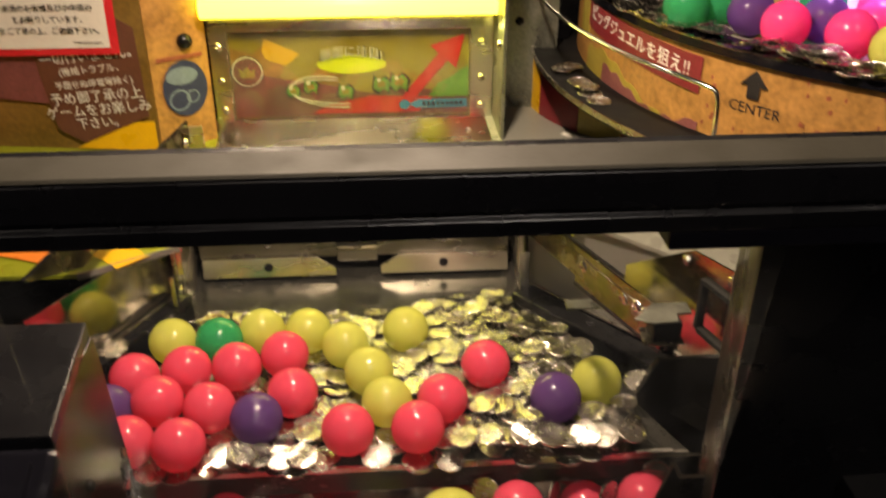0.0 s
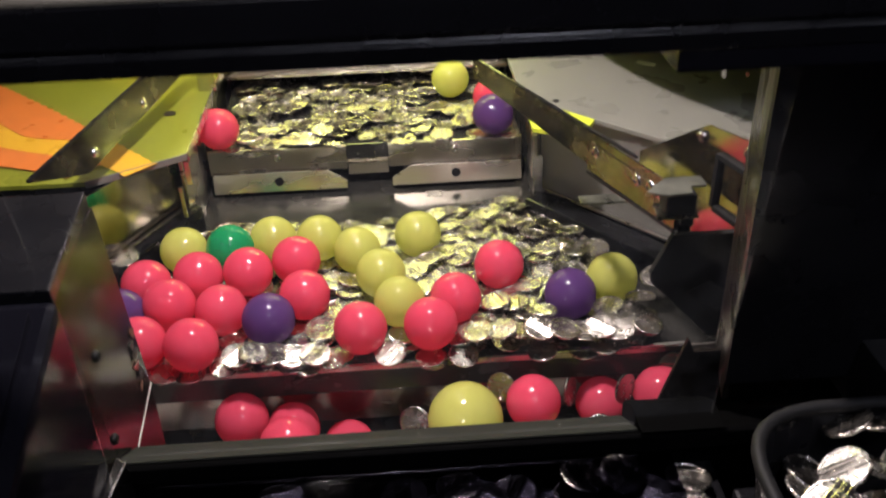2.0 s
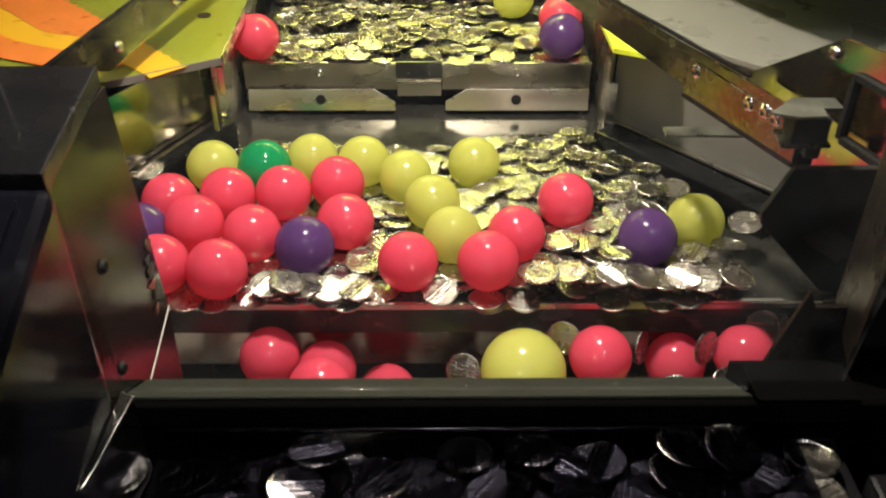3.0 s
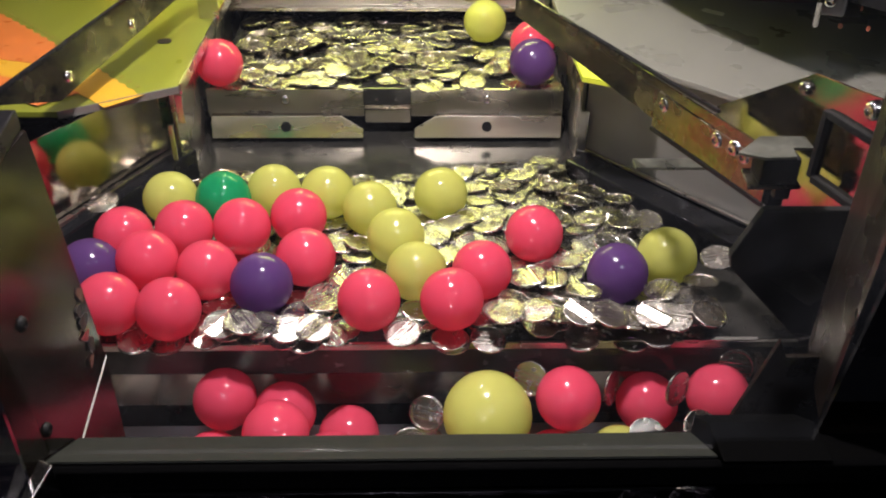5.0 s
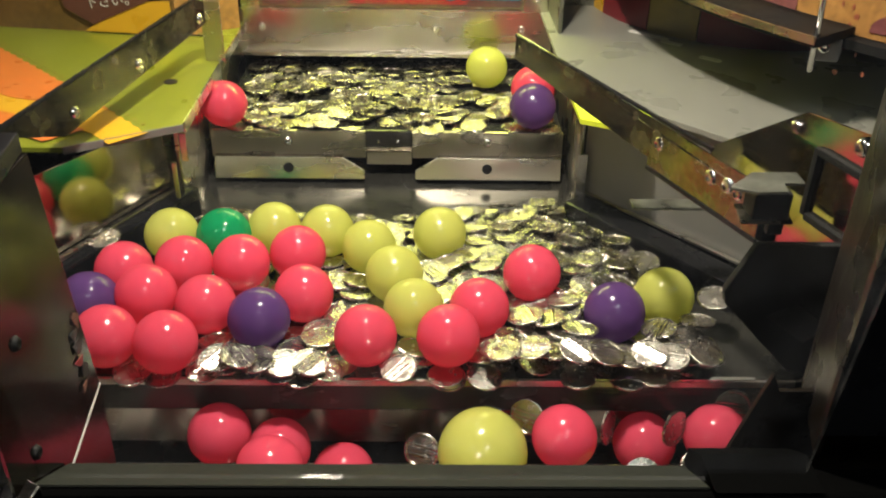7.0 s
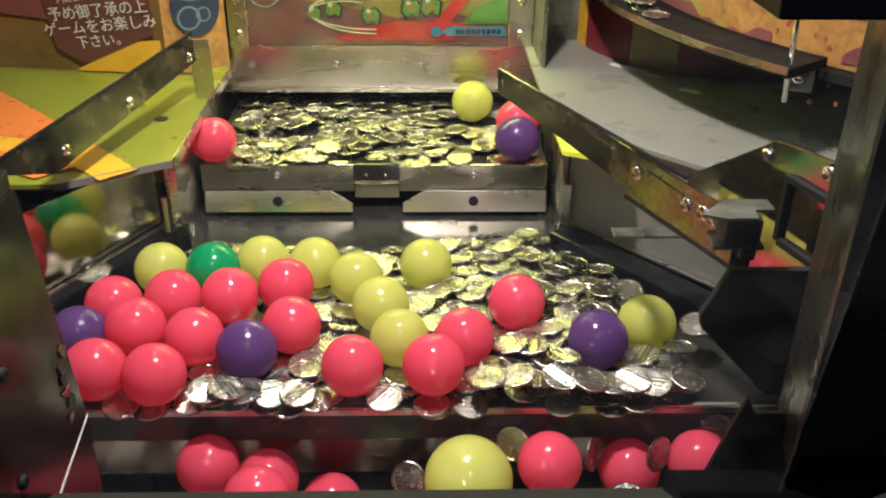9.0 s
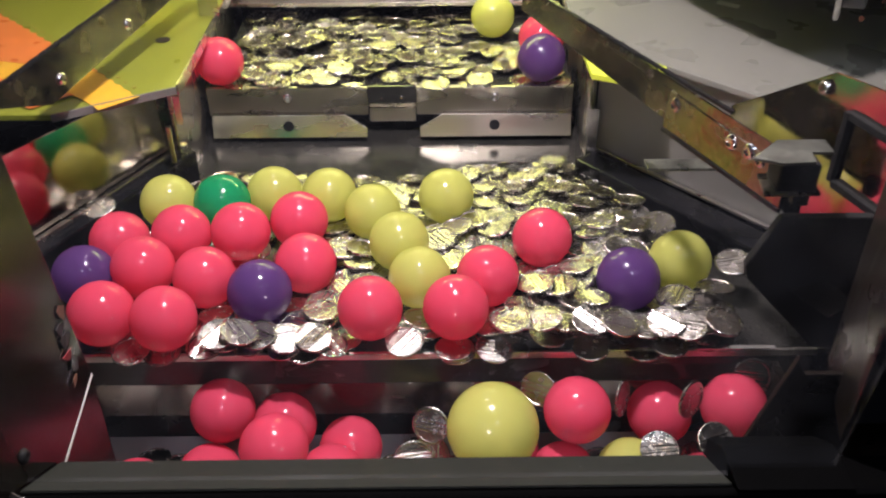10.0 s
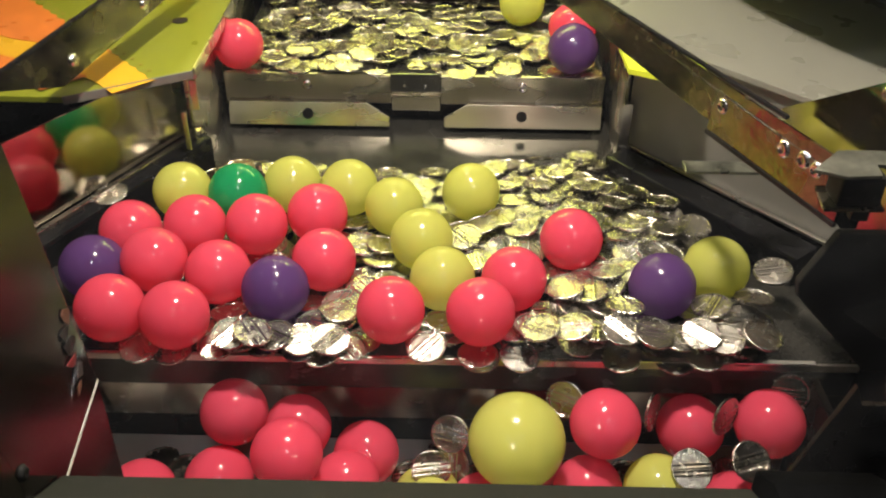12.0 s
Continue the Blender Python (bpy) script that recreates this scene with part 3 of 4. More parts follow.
part("window_arrow", wall_strip(A + fr * 0.014 + Vector((0.0035, 0)), A + fr * 0.030 + Vector((0.0035, 0)), 0.153, 0.161, 0.0005), INK["white"], screen, "white arrow print")
screw(screen, (0.1700, 0.078, 0.1765), (-0.949, -0.316, 0), 0.0035)
screw(screen, (0.1830, 0.038, 0.184), (-0.949, -0.316, 0), 0.0045)

chute = thing("chute_box", (0.2, 0.04, 0.10), "black chamfered coin chute box on an arm", "box")
part("body", prism([(0.133, 0.115), (0.1435, 0.1395), (0.28, 0.1395), (0.28, 0.060), (0.172, 0.068), (0.1345, 0.108)], 0.0300, 0.0345, "y", 0.001), MATT_BLACK, chute)
part("clear_flap", prism([(0.154, 0.102), (0.168, 0.109), (0.185, 0.096), (0.175, 0.087)], 0.0280, 0.0293, "y", 0.0003), FLAP, chute, "clear acrylic flap")
part("arm", box(0.215, 0.245, -0.0975, 0.0298, 0.085, 0.125, 0.001), MATT_BLACK, chute)
screw(chute, (0.190, 0.0298, 0.130), (0, -1, 0), 0.004)
chute_low = thing("chute_wall", (0.20, 0.09, -0.05), "black sheet wall beside the bed", "wall")
part("sheet", prism([(0.215, 0.106), (0.222, 0.060), (0.31, 0.05), (0.31, 0.175), (0.24, 0.170)], -0.10, 0.060, "z", 0.001), GLOSS_BLACK, chute_low)

# ---- back wall: beam, sign, lit tube ----
BACK_Y = 0.52
beam = thing("back_beam", (-0.04, BACK_Y, 0.085), "grey steel beam above the pusher slot", "beam")
face = part("beam_face", box(-0.196, 0.112, BACK_Y - 0.004, BACK_Y + 0.02, 0.064, 0.106, 0.001), STEEL, beam)
part("beam_lip", box(-0.196, 0.112, BACK_Y - 0.012, BACK_Y - 0.0045, 0.0625, 0.0660, 0.0006), STEEL, beam)
part("slot_back", box(-0.1865, 0.113, 0.585, 0.60, PUSH_Z + 0.0005, 0.0635, 0), BLACK, beam, "dark slot behind")
for x in (-0.160, -0.079, 0.002, 0.083):
    screw(face, (x, BACK_Y - 0.0042, 0.088), (0, -1, 0), 0.0036, STEEL)
sign = thing("sign_panel", (-0.035, BACK_Y, 0.15), "printed landscape sign in a screwed steel frame", "sign")
SY = BACK_Y - 0.006
part("backing", box(-0.176, 0.106, SY, SY + 0.02, 0.1065, 0.206, 0.001), GREY_PLATE, sign)


def flat(pts, z, mat, name, label=""):
    """A printed shape on the sign: (x, z) places, z its layer."""
    return part(name, prism(pts, SY - 0.0016 - z * 0.0005, SY - 0.0013 - z * 0.0005, "y"), mat, sign, label)


def disc(cx, cz, rx, rz, z, mat, name, n=28):
    return flat([(cx + rx * math.cos(2 * math.pi * i / n), cz + rz * math.sin(2 * math.pi * i / n)) for i in range(n)], z, mat, name)


part("print_base", box(-0.158, 0.082, SY - 0.0012, SY - 0.0002, 0.109, 0.200, 0), INK["gold"], sign, "golden yellow print")
flat([(-0.1575, 0.1095), (0.0815, 0.1095), (0.0815, 0.128), (0.03, 0.138), (-0.02, 0.133), (-0.06, 0.142), (-0.11, 0.150), (-0.1575, 0.160)], 0, INK["plum"], "ground_print", "dark plum ground")
flat([(-0.08, 0.112), (0.030, 0.112), (0.045, 0.128), (-0.02, 0.130), (-0.06, 0.122)], 1, INK["red"], "track_print")
flat([(-0.1575, 0.1605), (-0.11, 0.1505), (-0.10, 0.178), (-0.118, 0.190), (-0.135, 0.176), (-0.1575, 0.182)], 1, INK["tan"], "hill_print")
flat([(0.040, 0.128), (0.0815, 0.128), (0.0815, 0.160), (0.072, 0.156), (0.066, 0.150), (0.050, 0.142)], 1, INK["leaf"], "grass_print")
for off in (0.0, 0.0035):
    pts = []
    for i in range(25):
        a = math.pi * (0.35 + 1.15 * i / 24)
        pts.append((-0.070 + 0.040 * math.cos(a) + 0.03 * (i / 24) ** 2, SY - 0.003, 0.136 + (0.016 - off) * math.sin(a) * (1.0 if i < 12 else 1.1)))
    part("curl_print", tube(pts, 0.0007, 6), INK["white"], sign)
disc(-0.142, 0.158, 0.0165, 0.0165, 1, INK["black"], "medal_ring")
disc(-0.142, 0.158, 0.0155, 0.0155, 2, INK["white"], "medal_rim")
disc(-0.142, 0.158, 0.0140, 0.0140, 3, INK["plum"], "medal_face")
flat([(-0.149, 0.152), (-0.135, 0.152), (-0.134, 0.162), (-0.138, 0.158), (-0.142, 0.164), (-0.146, 0.158), (-0.150, 0.162)], 4, INK["gold"], "crown_print")
flat([(0.006, 0.120), (0.016, 0.1145), (0.060, 0.166), (0.069, 0.158), (0.077, 0.193), (0.042, 0.182), (0.051, 0.174)], 2, INK["red"], "arrow_print", "bold red arrow")
disc(-0.037, 0.164, 0.035, 0.0098, 2, INK["lime"], "oval_print")
flat([(-0.123, 0.1916), (-0.089, 0.176), (-0.096, 0.169), (-0.103, 0.1636), (-0.110, 0.166), (-0.123, 0.1706), (-0.126, 0.180)], 2, INK["yellow"], "peak_print")
flat([(-0.080, 0.1495), (-0.066, 0.168), (-0.060, 0.180), (-0.054, 0.166), (-0.046, 0.150)], 1, INK["tan"], "hill_print")
for i, (cx, cz) in enumerate(((-0.098, 0.138), (-0.080, 0.142), (-0.045, 0.136), (-0.008, 0.143), (0.010, 0.145))):
    s = 0.8 + 0.08 * i
    shape = [(-0.008, -0.004), (-0.003, -0.009), (0.002, -0.005), (0.007, -0.009), (0.009, 0.002), (0.004, 0.007), (-0.002, 0.004), (-0.006, 0.008)]
    for k, layer, ink in ((1.18, 3, "black"), (0.95, 4, "leaf"), (0.5, 5, "gold")):
        flat([(cx + x * s * k, cz + z * s * k) for x, z in shape], layer, INK[ink], "figure_print", "plain green shape")
    disc(cx - 0.002 * s, cz + 0.004 * s, 0.0022, 0.0020, 6, INK["white"], "white_dot", 10)
disc(0.0155, 0.1205, 0.0055, 0.005, 4, INK["blue"], "blue_dot", 16)
flat([(0.020, 0.1205), (0.027, 0.1165), (0.0805, 0.1165), (0.0805, 0.1255), (0.030, 0.1255)], 3, INK["blue"], "blue_label", "pale blue label")
for i in range(9):
    x = 0.034 + i * 0.0048
    flat([(x, 0.119), (x + 0.0036, 0.119), (x + 0.0036, 0.1232), (x, 0.1232)], 5, INK["navy"], "label_bar")
for size, ink, out in ((0.0128, "black", 0.0042), (0.0120, "white", 0.0050)):
    letters("画面に注目!", size, INK[ink], sign, None, lambda co: Vector((-0.037 + co.x + 0.0006 * (out < 0.0045), SY - out - co.z, 0.1775 + co.y - 5.0 * co.x * co.x - 0.0005 * (out < 0.0045))))
# the cover's grey haze is mixed in for reflections that veil the print
part("cover", box(-0.158, 0.082, SY - 0.0075, SY - 0.0060, 0.109, 0.200, 0), glass("veiled_sign_acrylic", (0.86, 0.86, 0.82), 0.04, 0.06), sign, "clear acrylic cover with reflected haze mixed in")
for x0, x1 in ((-0.176, -0.1585), (0.0825, 0.106)):
    bar = part("side_bar", box(x0, x1, SY - 0.009, SY - 0.0002, 0.1065, 0.206, 0.001), STEEL, sign)
    xm = (x0 + x1) / 2
    for z in (0.120, 0.150, 0.186):
        screw(bar, (xm, SY - 0.0092, z), (0, -1, 0), 0.0042)
part("top_bar", box(-0.176, 0.106, SY - 0.010, SY - 0.0002, 0.2005, 0.212, 0.001), STEEL, sign)
part("bottom_bar", box(-0.158, 0.082, SY - 0.009, SY - 0.0002, 0.1062, 0.1088, 0.0005), STEEL, sign)
lamp = thing("tube_light", (-0.035, 0.50, 0.225), "lit yellow-green tube light above the sign", "lamp")
part("diffuser", tube([(-0.178, 0.494, 0.2275), (0.107, 0.494, 0.2275)], 0.0108, 16), TUBE, lamp, "glowing diffuser tube")
part("housing", box(-0.184, 0.112, 0.506, 0.53, 0.213, 0.26, 0.001), GREY_PLATE, lamp)
solo("back_panel", box(-0.62, 1.0, 0.86, 0.88, -0.1, 0.62, 0), BLACK, "black back panel of the cabinet", "panel", kind="structure")
# out of view above the tube; pale so that the medals mirror something bright
solo("coin_reflector", box(-0.186, 0.114, 0.533, 0.545, 0.213, 0.62, 0), INK["white"], "unseen pale panel added to brighten the medal faces", "panel", kind="structure")

# posts either side of the sign
lpost = thing("corner_post", (-0.195, 0.49, 0.15), "tan printed corner post with a round emblem", "post", "posts beside the sign")
part("post_panel", wall_strip((-0.178, 0.505), (-0.228, 0.475), DECK_L, 0.30, -0.004, 0.0004), INK["tan"], lpost)
part("emblem", lathe([(0, 0.0006), (0.0225, 0.0006), (0.0225, 0)], 28, pose(-0.2005, 0.4897, 0.150, 90, 0, 31) @ Matrix.Diagonal((1, 1.25, 1, 1))), INK["navy"], lpost, "dark blue emblem disc")
part("emblem_swirl", lathe([(0.009, 0.0012), (0.0108, 0.0012), (0.0108, 0.0007), (0.009, 0.0007)], 24, pose(-0.2066, 0.4861, 0.139, 90, 0, 31)), INK["sky"], lpost, "pale swirl")
part("emblem_swirl", lathe([(0.0055, 0.0012), (0.0066, 0.0012), (0.0066, 0.0007), (0.0055, 0.0007)], 24, pose(-0.1950, 0.4930, 0.141, 90, 0, 31)), INK["sky"], lpost, "pale swirl")
part("emblem_cap", lathe([(0, 0.0012), (0.016, 0.0012), (0.016, 0.0007)], 24, pose(-0.2026, 0.4885, 0.163, 90, 0, 31) @ Matrix.Diagonal((1, 0.55, 1, 1))), INK["sky"], lpost, "blue cap shape")
part("trim_strip", wall_strip((-0.183, 0.5005), (-0.222, 0.477), 0.1795, 0.1835, 0.0006), INK["leopard"], lpost, "brown trim strip")
part("knob", lathe([(0, 0.006), (0.006, 0.005), (0.0075, 0), (0.0075, -0.002)], 20, pose(-0.196, 0.4925, 0.196, 90, 0, 31)), BLACK, lpost, "round black knob", True)
rpost = thing("corner_post", (0.125, 0.48, 0.15), "plain grey steel corner post", "post", "posts beside the sign")
part("post_panel", box(0.1065, 0.110, 0.44, 0.535, DECK_R, 0.30, 0.0005), SCUFFED, rpost)
part("post_wing", wall_strip((0.110, 0.5345), (0.175, 0.53), DECK_R, 0.30, -0.003), SCUFFED, rpost)
screw(rpost, (0.1063, 0.46, 0.196), (-1, 0, 0), 0.005)
screw(rpost, (0.135, 0.5292, 0.20), (0, -1, 0), 0.0045, BLACK)

# ---- notices and backing behind the printed deck ----
lwall = thing("printed_backboard", (-0.35, 0.5, 0.2), "yellow and brown printed backboard", "board")
part("board", wall_strip((-0.229, 0.476), (-0.62, 0.53), DECK_L, 0.40, -0.004), INK["umber"], lwall)
part("dark_print", wall_strip((-0.300, 0.4835), (-0.60, 0.525), 0.135, 0.30, 0.0006, 0, None, 0.16, 0.30), INK["plum"], lwall)
NX = Vector((-0.99, 0.137, 0)).normalized()


def on_board(x, z, out):
    """The place on the backboard x metres along it from its near end."""
    return Vector((-0.229, 0.476, 0)) + NX * x + Vector((0, 0, z)) + Vector((-0.137, -0.99, 0)) * out


def board_poly(pts, out, mat, parent, name, label=""):
    b = bmesh.new()
    f = b.faces.new([b.verts.new(on_board(x, z, out)) for x, z in pts])
    r = bmesh.ops.extrude_face_region(b, geom=[f])
    bmesh.ops.translate(b, verts=[v for v in r["geom"] if isinstance(v, bmesh.types.BMVert)], vec=Vector((0.137, 0.99, 0)) * 0.0005)
    return part(name, b, mat, parent, label)


def board_m(x, z, out, turn=0):
    return Matrix.Translation(on_board(x, z, out)) @ pose(0, 0, 0, 90, 0, -7.9) @ pose(0, 0, 0, 0, 0, turn)


note = thing("brown_notice", on_board(0.05, 0.12, 0.004), "brown paper notice with white lettering taped to the board", "notice")
board_poly([(0.008, 0.215), (0.090, 0.262), (0.118, 0.250), (0.100, 0.112), (0.075, 0.098), (0.006, 0.128)], 0.004, INK["brown"], note, "paper")
for i, (s, txt) in enumerate(((0.0125, "一切行いません。"), (0.0090, "(機械トラブル、"), (0.0085, "予期せぬ停電等除く)"), (0.0135, "予め御了承の上"), (0.0135, "ゲームをお楽しみ"), (0.0125, "下さい。"))):
    letters(txt, s, INK["white"], note, board_m(0.055, 0.187 - i * 0.0134, 0.0052, 7))
board_poly([(0.002, 0.0915), (0.002, 0.122), (0.035, 0.120), (0.070, 0.100), (0.085, 0.0915)], 0.0030, INK["yellow"], lwall, "yellow_print")
note2 = thing("white_notice", on_board(0.09, 0.2, 0.010), "white notice with a red border and black lettering", "notice")
board_poly([(0.020, 0.300), (0.150, 0.300), (0.150, 0.186), (0.022, 0.191)], 0.009, INK["red"], note2, "border", "red border")
board_poly([(0.028, 0.300), (0.150, 0.300), (0.150, 0.193), (0.030, 0.1975)], 0.0100, INK["white"], note2, "sheet", "white sheet")
for i, txt in enumerate(("をご了承の上、ご遊戯下さい。", "をお断りしています。", "未満のお客様及び小中高の")):
    letters(txt, 0.0072, INK["black"], note2, board_m(0.083, 0.212 + i * 0.0105, 0.0112, 2))
for i in range(5):
    board_poly([(0.036, 0.246 + i * 0.010), (0.14, 0.246 + i * 0.010), (0.14, 0.251 + i * 0.010), (0.036, 0.251 + i * 0.010)], 0.0110, INK["black"], note2, "text_bar")
board_poly([(0.036, 0.2015), (0.064, 0.2015), (0.064, 0.2022), (0.036, 0.2022)], 0.0110, INK["black"], note2, "text_bar")

# ---- jewel drum ----
DC, DR = Vector((0.56, 0.48)), 0.366


def on_drum(a, z, r=DR):
    """A place on the drum: a, degrees from the -x side, positive towards the front."""
    t = radians(180 + a)
    return Vector((DC.x + r * math.cos(t), DC.y + r * math.sin(t), z))


def drum_strip(a0, a1, z0, z1, r, mat, parent, name, label="", thick=0.001, n=24, z0b=None, z1b=None):
    b = bmesh.new()
    rows = []
    for i in range(n + 1):
        k = i / n
        a = a0 + (a1 - a0) * k
        lo, hi = z0 + ((z0b if z0b is not None else z0) - z0) * k, z1 + ((z1b if z1b is not None else z1) - z1) * k
        rows.append([b.verts.new(on_drum(a, z, rr)) for z, rr in ((lo, r), (hi, r), (hi, r - thick), (lo, r - thick))])
    for r0, r1 in zip(rows, rows[1:]):
        for i in range(4):
            f = b.faces.new((r0[i], r0[(i + 1) % 4], r1[(i + 1) % 4], r1[i]))
    b.faces.new(rows[0])
    b.faces.new(rows[-1])
    return part(name, b, mat, parent, label)


drum = thing("jewel_drum", (DC.x, DC.y, DECK_R), "tan printed jewel drum with a dark chrome rim", "drum")
drum_strip(-100, 100, 0.167, 0.2388, DR, INK["tan"], drum, "drum_wall", "tan speckled printed wall", 0.006, 60)
drum_strip(-100, 100, 0.2390, 0.2455, DR + 0.004, GLOSS_BLACK, drum, "rim", "dark glossy rim", 0.03, 60)
drum_strip(-100, 100, 0.2458, 0.2470, DR + 0.0035, CHROME, drum, "rim_wire", "chrome rim wire", 0.002, 60)
part("drum_top", lathe([(0, 0), (DR - 0.026, 0), (DR - 0.026, -0.004)], 64, Matrix.Translation((DC.x, DC.y, 0.2395))), PALE_PLATE, drum)
drum_strip(2, 30.5, 0.2125, 0.2375, DR + 0.0015, INK["maroon"], drum, "banner", "deep red banner", 0.001, 24, 0.203, 0.2325)
for lo, hi, layer, ink in ((2, 31, 0.0010, "gold"), (9, 31, 0.0014, "plum")):
    b = bmesh.new()
    edge = [(lo + (hi - lo) * k / 40, 0.1726 + (0.0135 if ink == "gold" else 0.008) * (1 - math.cos(5.2 * k / 40 + layer * 2000)) + 0.002 * math.sin(k * 0.9)) for k in range(41)]
    for (a0, h0), (a1, h1) in zip(edge, edge[1:]):
        b.faces.new([b.verts.new(on_drum(a, z, DR + layer)) for a, z in ((a0, 0.1724), (a1, 0.1724), (a1, h1), (a0, h0))])
    bmesh.ops.remove_doubles(b, verts=b.verts, dist=1e-6)
    b.normal_update()
    ext = bmesh.ops.extrude_face_region(b, geom=b.faces[:])
    bmesh.ops.translate(b, verts=[v for v in ext["geom"] if isinstance(v, bmesh.types.BMVert)], vec=(0.0004, 0.0002, 0))
    part("hill_print", b, INK[ink], drum, "wavy printed hill")
drum_strip(-3, 1.8, 0.20, 0.2385, DR + 0.0014, INK["gold"], drum, "yellow_print", "", 0.001, 6)


def bend_banner(co):
    a = 16.0 + math.degrees(co.x / DR)
    base = 0.2235 - (a - 16.3) * 0.00030
    return on_drum(a, base + co.y, DR + 0.0017 + co.z)


letters("ビッグジュエルを狙え!!", 0.0155, INK["white"], drum, None, bend_banner)


def bend_center(co):
    return on_drum(38.4 + math.degrees(co.x / DR), 0.2035 + co.y, DR + 0.0004 + co.z)


letters("CENTER", 0.0118, INK["black"], drum, None, bend_center)
drum_strip(37.2, 38.8, 0.212, 0.224, DR + 0.0016, INK["black"], drum, "arrow_shaft", "", 0.001, 3)
b = bmesh.new()
b.faces.new([b.verts.new(on_drum(a, z, DR + 0.0016)) for a, z in ((36.2, 0.222), (39.8, 0.222), (38.0, 0.2345))])
r = bmesh.ops.extrude_face_region(b, geom=b.faces[:])
bmesh.ops.translate(b, verts=[v for v in r["geom"] if isinstance(v, bmesh.types.BMVert)], vec=(0.0006, 0.0005, 0))
part("arrow_head", b, INK["black"], drum)
b = bmesh.new()
b.faces.new([b.verts.new(on_drum(a, z, DR + 0.0012)) for a, z in [(39.5, 0.1715)] + [(44.2 - 4.7 * math.cos(k * math.pi / 12), 0.1725 + 0.0155 * math.sin(k * math.pi / 12)) for k in range(1, 12)] + [(48.9, 0.1715)]])
r = bmesh.ops.extrude_face_region(b, geom=b.faces[:])
bmesh.ops.translate(b, verts=[v for v in r["geom"] if isinstance(v, bmesh.types.BMVert)], vec=(0.0004, 0.0004, 0))
part("mound_print", b, INK["plum"], drum, "dark rounded printed shape")
random.seed(5)
for i in range(130):
    a, z = random.uniform(31.5, 75), random.uniform(0.14, 0.242)
    if 33 < a < 44 and z > 0.192:
        continue
    da = random.uniform(0.12, 0.3)
    b = bmesh.new()
    b.faces.new([b.verts.new(on_drum(a + da * math.cos(t), z + 0.0019 * math.sin(t), DR + 0.0005)) for t in (k * math.pi / 4 for k in range(8))])
    r = bmesh.ops.extrude_face_region(b, geom=b.faces[:])
    bmesh.ops.translate(b, verts=[v for v in r["geom"] if isinstance(v, bmesh.types.BMVert)], vec=(0.0006, 0.0004, 0))
    part("printed_dot", b, INK["leopard"], drum)
# the foot under the drum stands well back and turns more tightly
DC, DR, drum_middle = Vector((0.30, 0.55)), 0.150, (DC, DR)
for a0, a1, mat in ((-16, 16, "yellow"), (16.4, 40, "maroon"), (40.4, 58, "gold"), (58.4, 108, "maroon")):
    drum_strip(a0, a1, DECK_R, 0.1598, DR, INK[mat], drum, "skirt_print", "", 0.004, 12)
DC, DR = drum_middle
ledge = thing("drum_ledge", (0.19, 0.36, 0.17), "dark curved ledge with a chrome guard wire", "ledge")
drum_strip(-12, 38, 0.1665, 0.1725, DR + 0.046, MATT_BLACK, ledge, "shelf", "", 0.0455, 40)
drum_strip(-30, 60, 0.160, 0.1662, DR + 0.010, MATT_BLACK, ledge, "under_plate", "", 0.20, 40)
drum_strip(-12, 38, 0.1690, 0.1740, DR + 0.0478, STEEL, ledge, "shelf_edge", "", 0.0015, 40)
wire = [on_drum(a, 0.238 - 0.0002 * a, DR + 0.048) for a in range(-14, 35, 3)]
wire += [on_drum(37.2, 0.228, DR + 0.045), on_drum(37.6, 0.220, DR + 0.044), on_drum(37.6, 0.150, DR + 0.040)]
part("guard_wire", tube(rounded(wire, 0.004, 3), 0.0019), CHROME, ledge, "bent chrome guard wire")
part("end_block", prism([(0.246, 0.252), (0.262, 0.247), (0.270, 0.262), (0.254, 0.268)], 0.150, 0.166, "z", 0.002), GREY_PLATE, ledge, "grey end block")
screw(ledge, (0.252, 0.2490, 0.160), (-0.3, -0.95, 0), 0.004)
# ---- black window frame, console and trays in front ----
frame_top = thing("window_frame", (0, -0.09, 0.20), "gloss black window frame with a stepped corner", "frame")
part("top_rail", prism([(-0.1035, 0.2955), (-0.1045, 0.3020), (-0.1025, 0.3035), (-0.1040, 0.3060), (-0.1040, 0.3145), (-0.1038, 0.3188), (-0.1030, 0.3195), (-0.074, 0.3195), (-0.074, 0.2955)], -0.60, 0.60, "x", 0.0006), BLACK, frame_top)
part("top_seal", prism([(-0.1030, 0.3198), (-0.1015, 0.3210), (-0.0850, 0.3222), (-0.0838, 0.3198)], -0.60, 0.60, "x", 0.0004), GREY_SEAL, frame_top, "grey rubber seal")
part("corner_step", box(0.0905, 0.60, -0.1028, -0.075, 0.2875, 0.2953, 0.001), GLOSS_BLACK, frame_top, "stepped corner block")
part("right_post", slab([(0.1385, -0.0760, 0.2873), (0.60, -0.0760, 0.2873), (0.60, -0.0486, 0.0990), (0.1518, -0.0486, 0.0990)], (0.0, 0.003, 0.0)), BLACK, frame_top)
part("right_jamb", slab([(0.1388, -0.0728, 0.2870), (0.1645, 0.0, 0.2870), (0.1645, 0.0, 0.0860), (0.1530, -0.0450, 0.0860)], (0.003, 0.0, 0.0)), SMOKE, frame_top, "smoky reflecting jamb")
part("bottom_rail", prism([(-0.046, 0.0790), (-0.0775, 0.0980), (-0.0800, 0.0970), (-0.0805, 0.0880), (-0.0760, 0.0850), (-0.0760, 0.02), (-0.046, 0.02)], -0.147, 0.60, "x", 0.0007), DEEP_BLACK, frame_top)
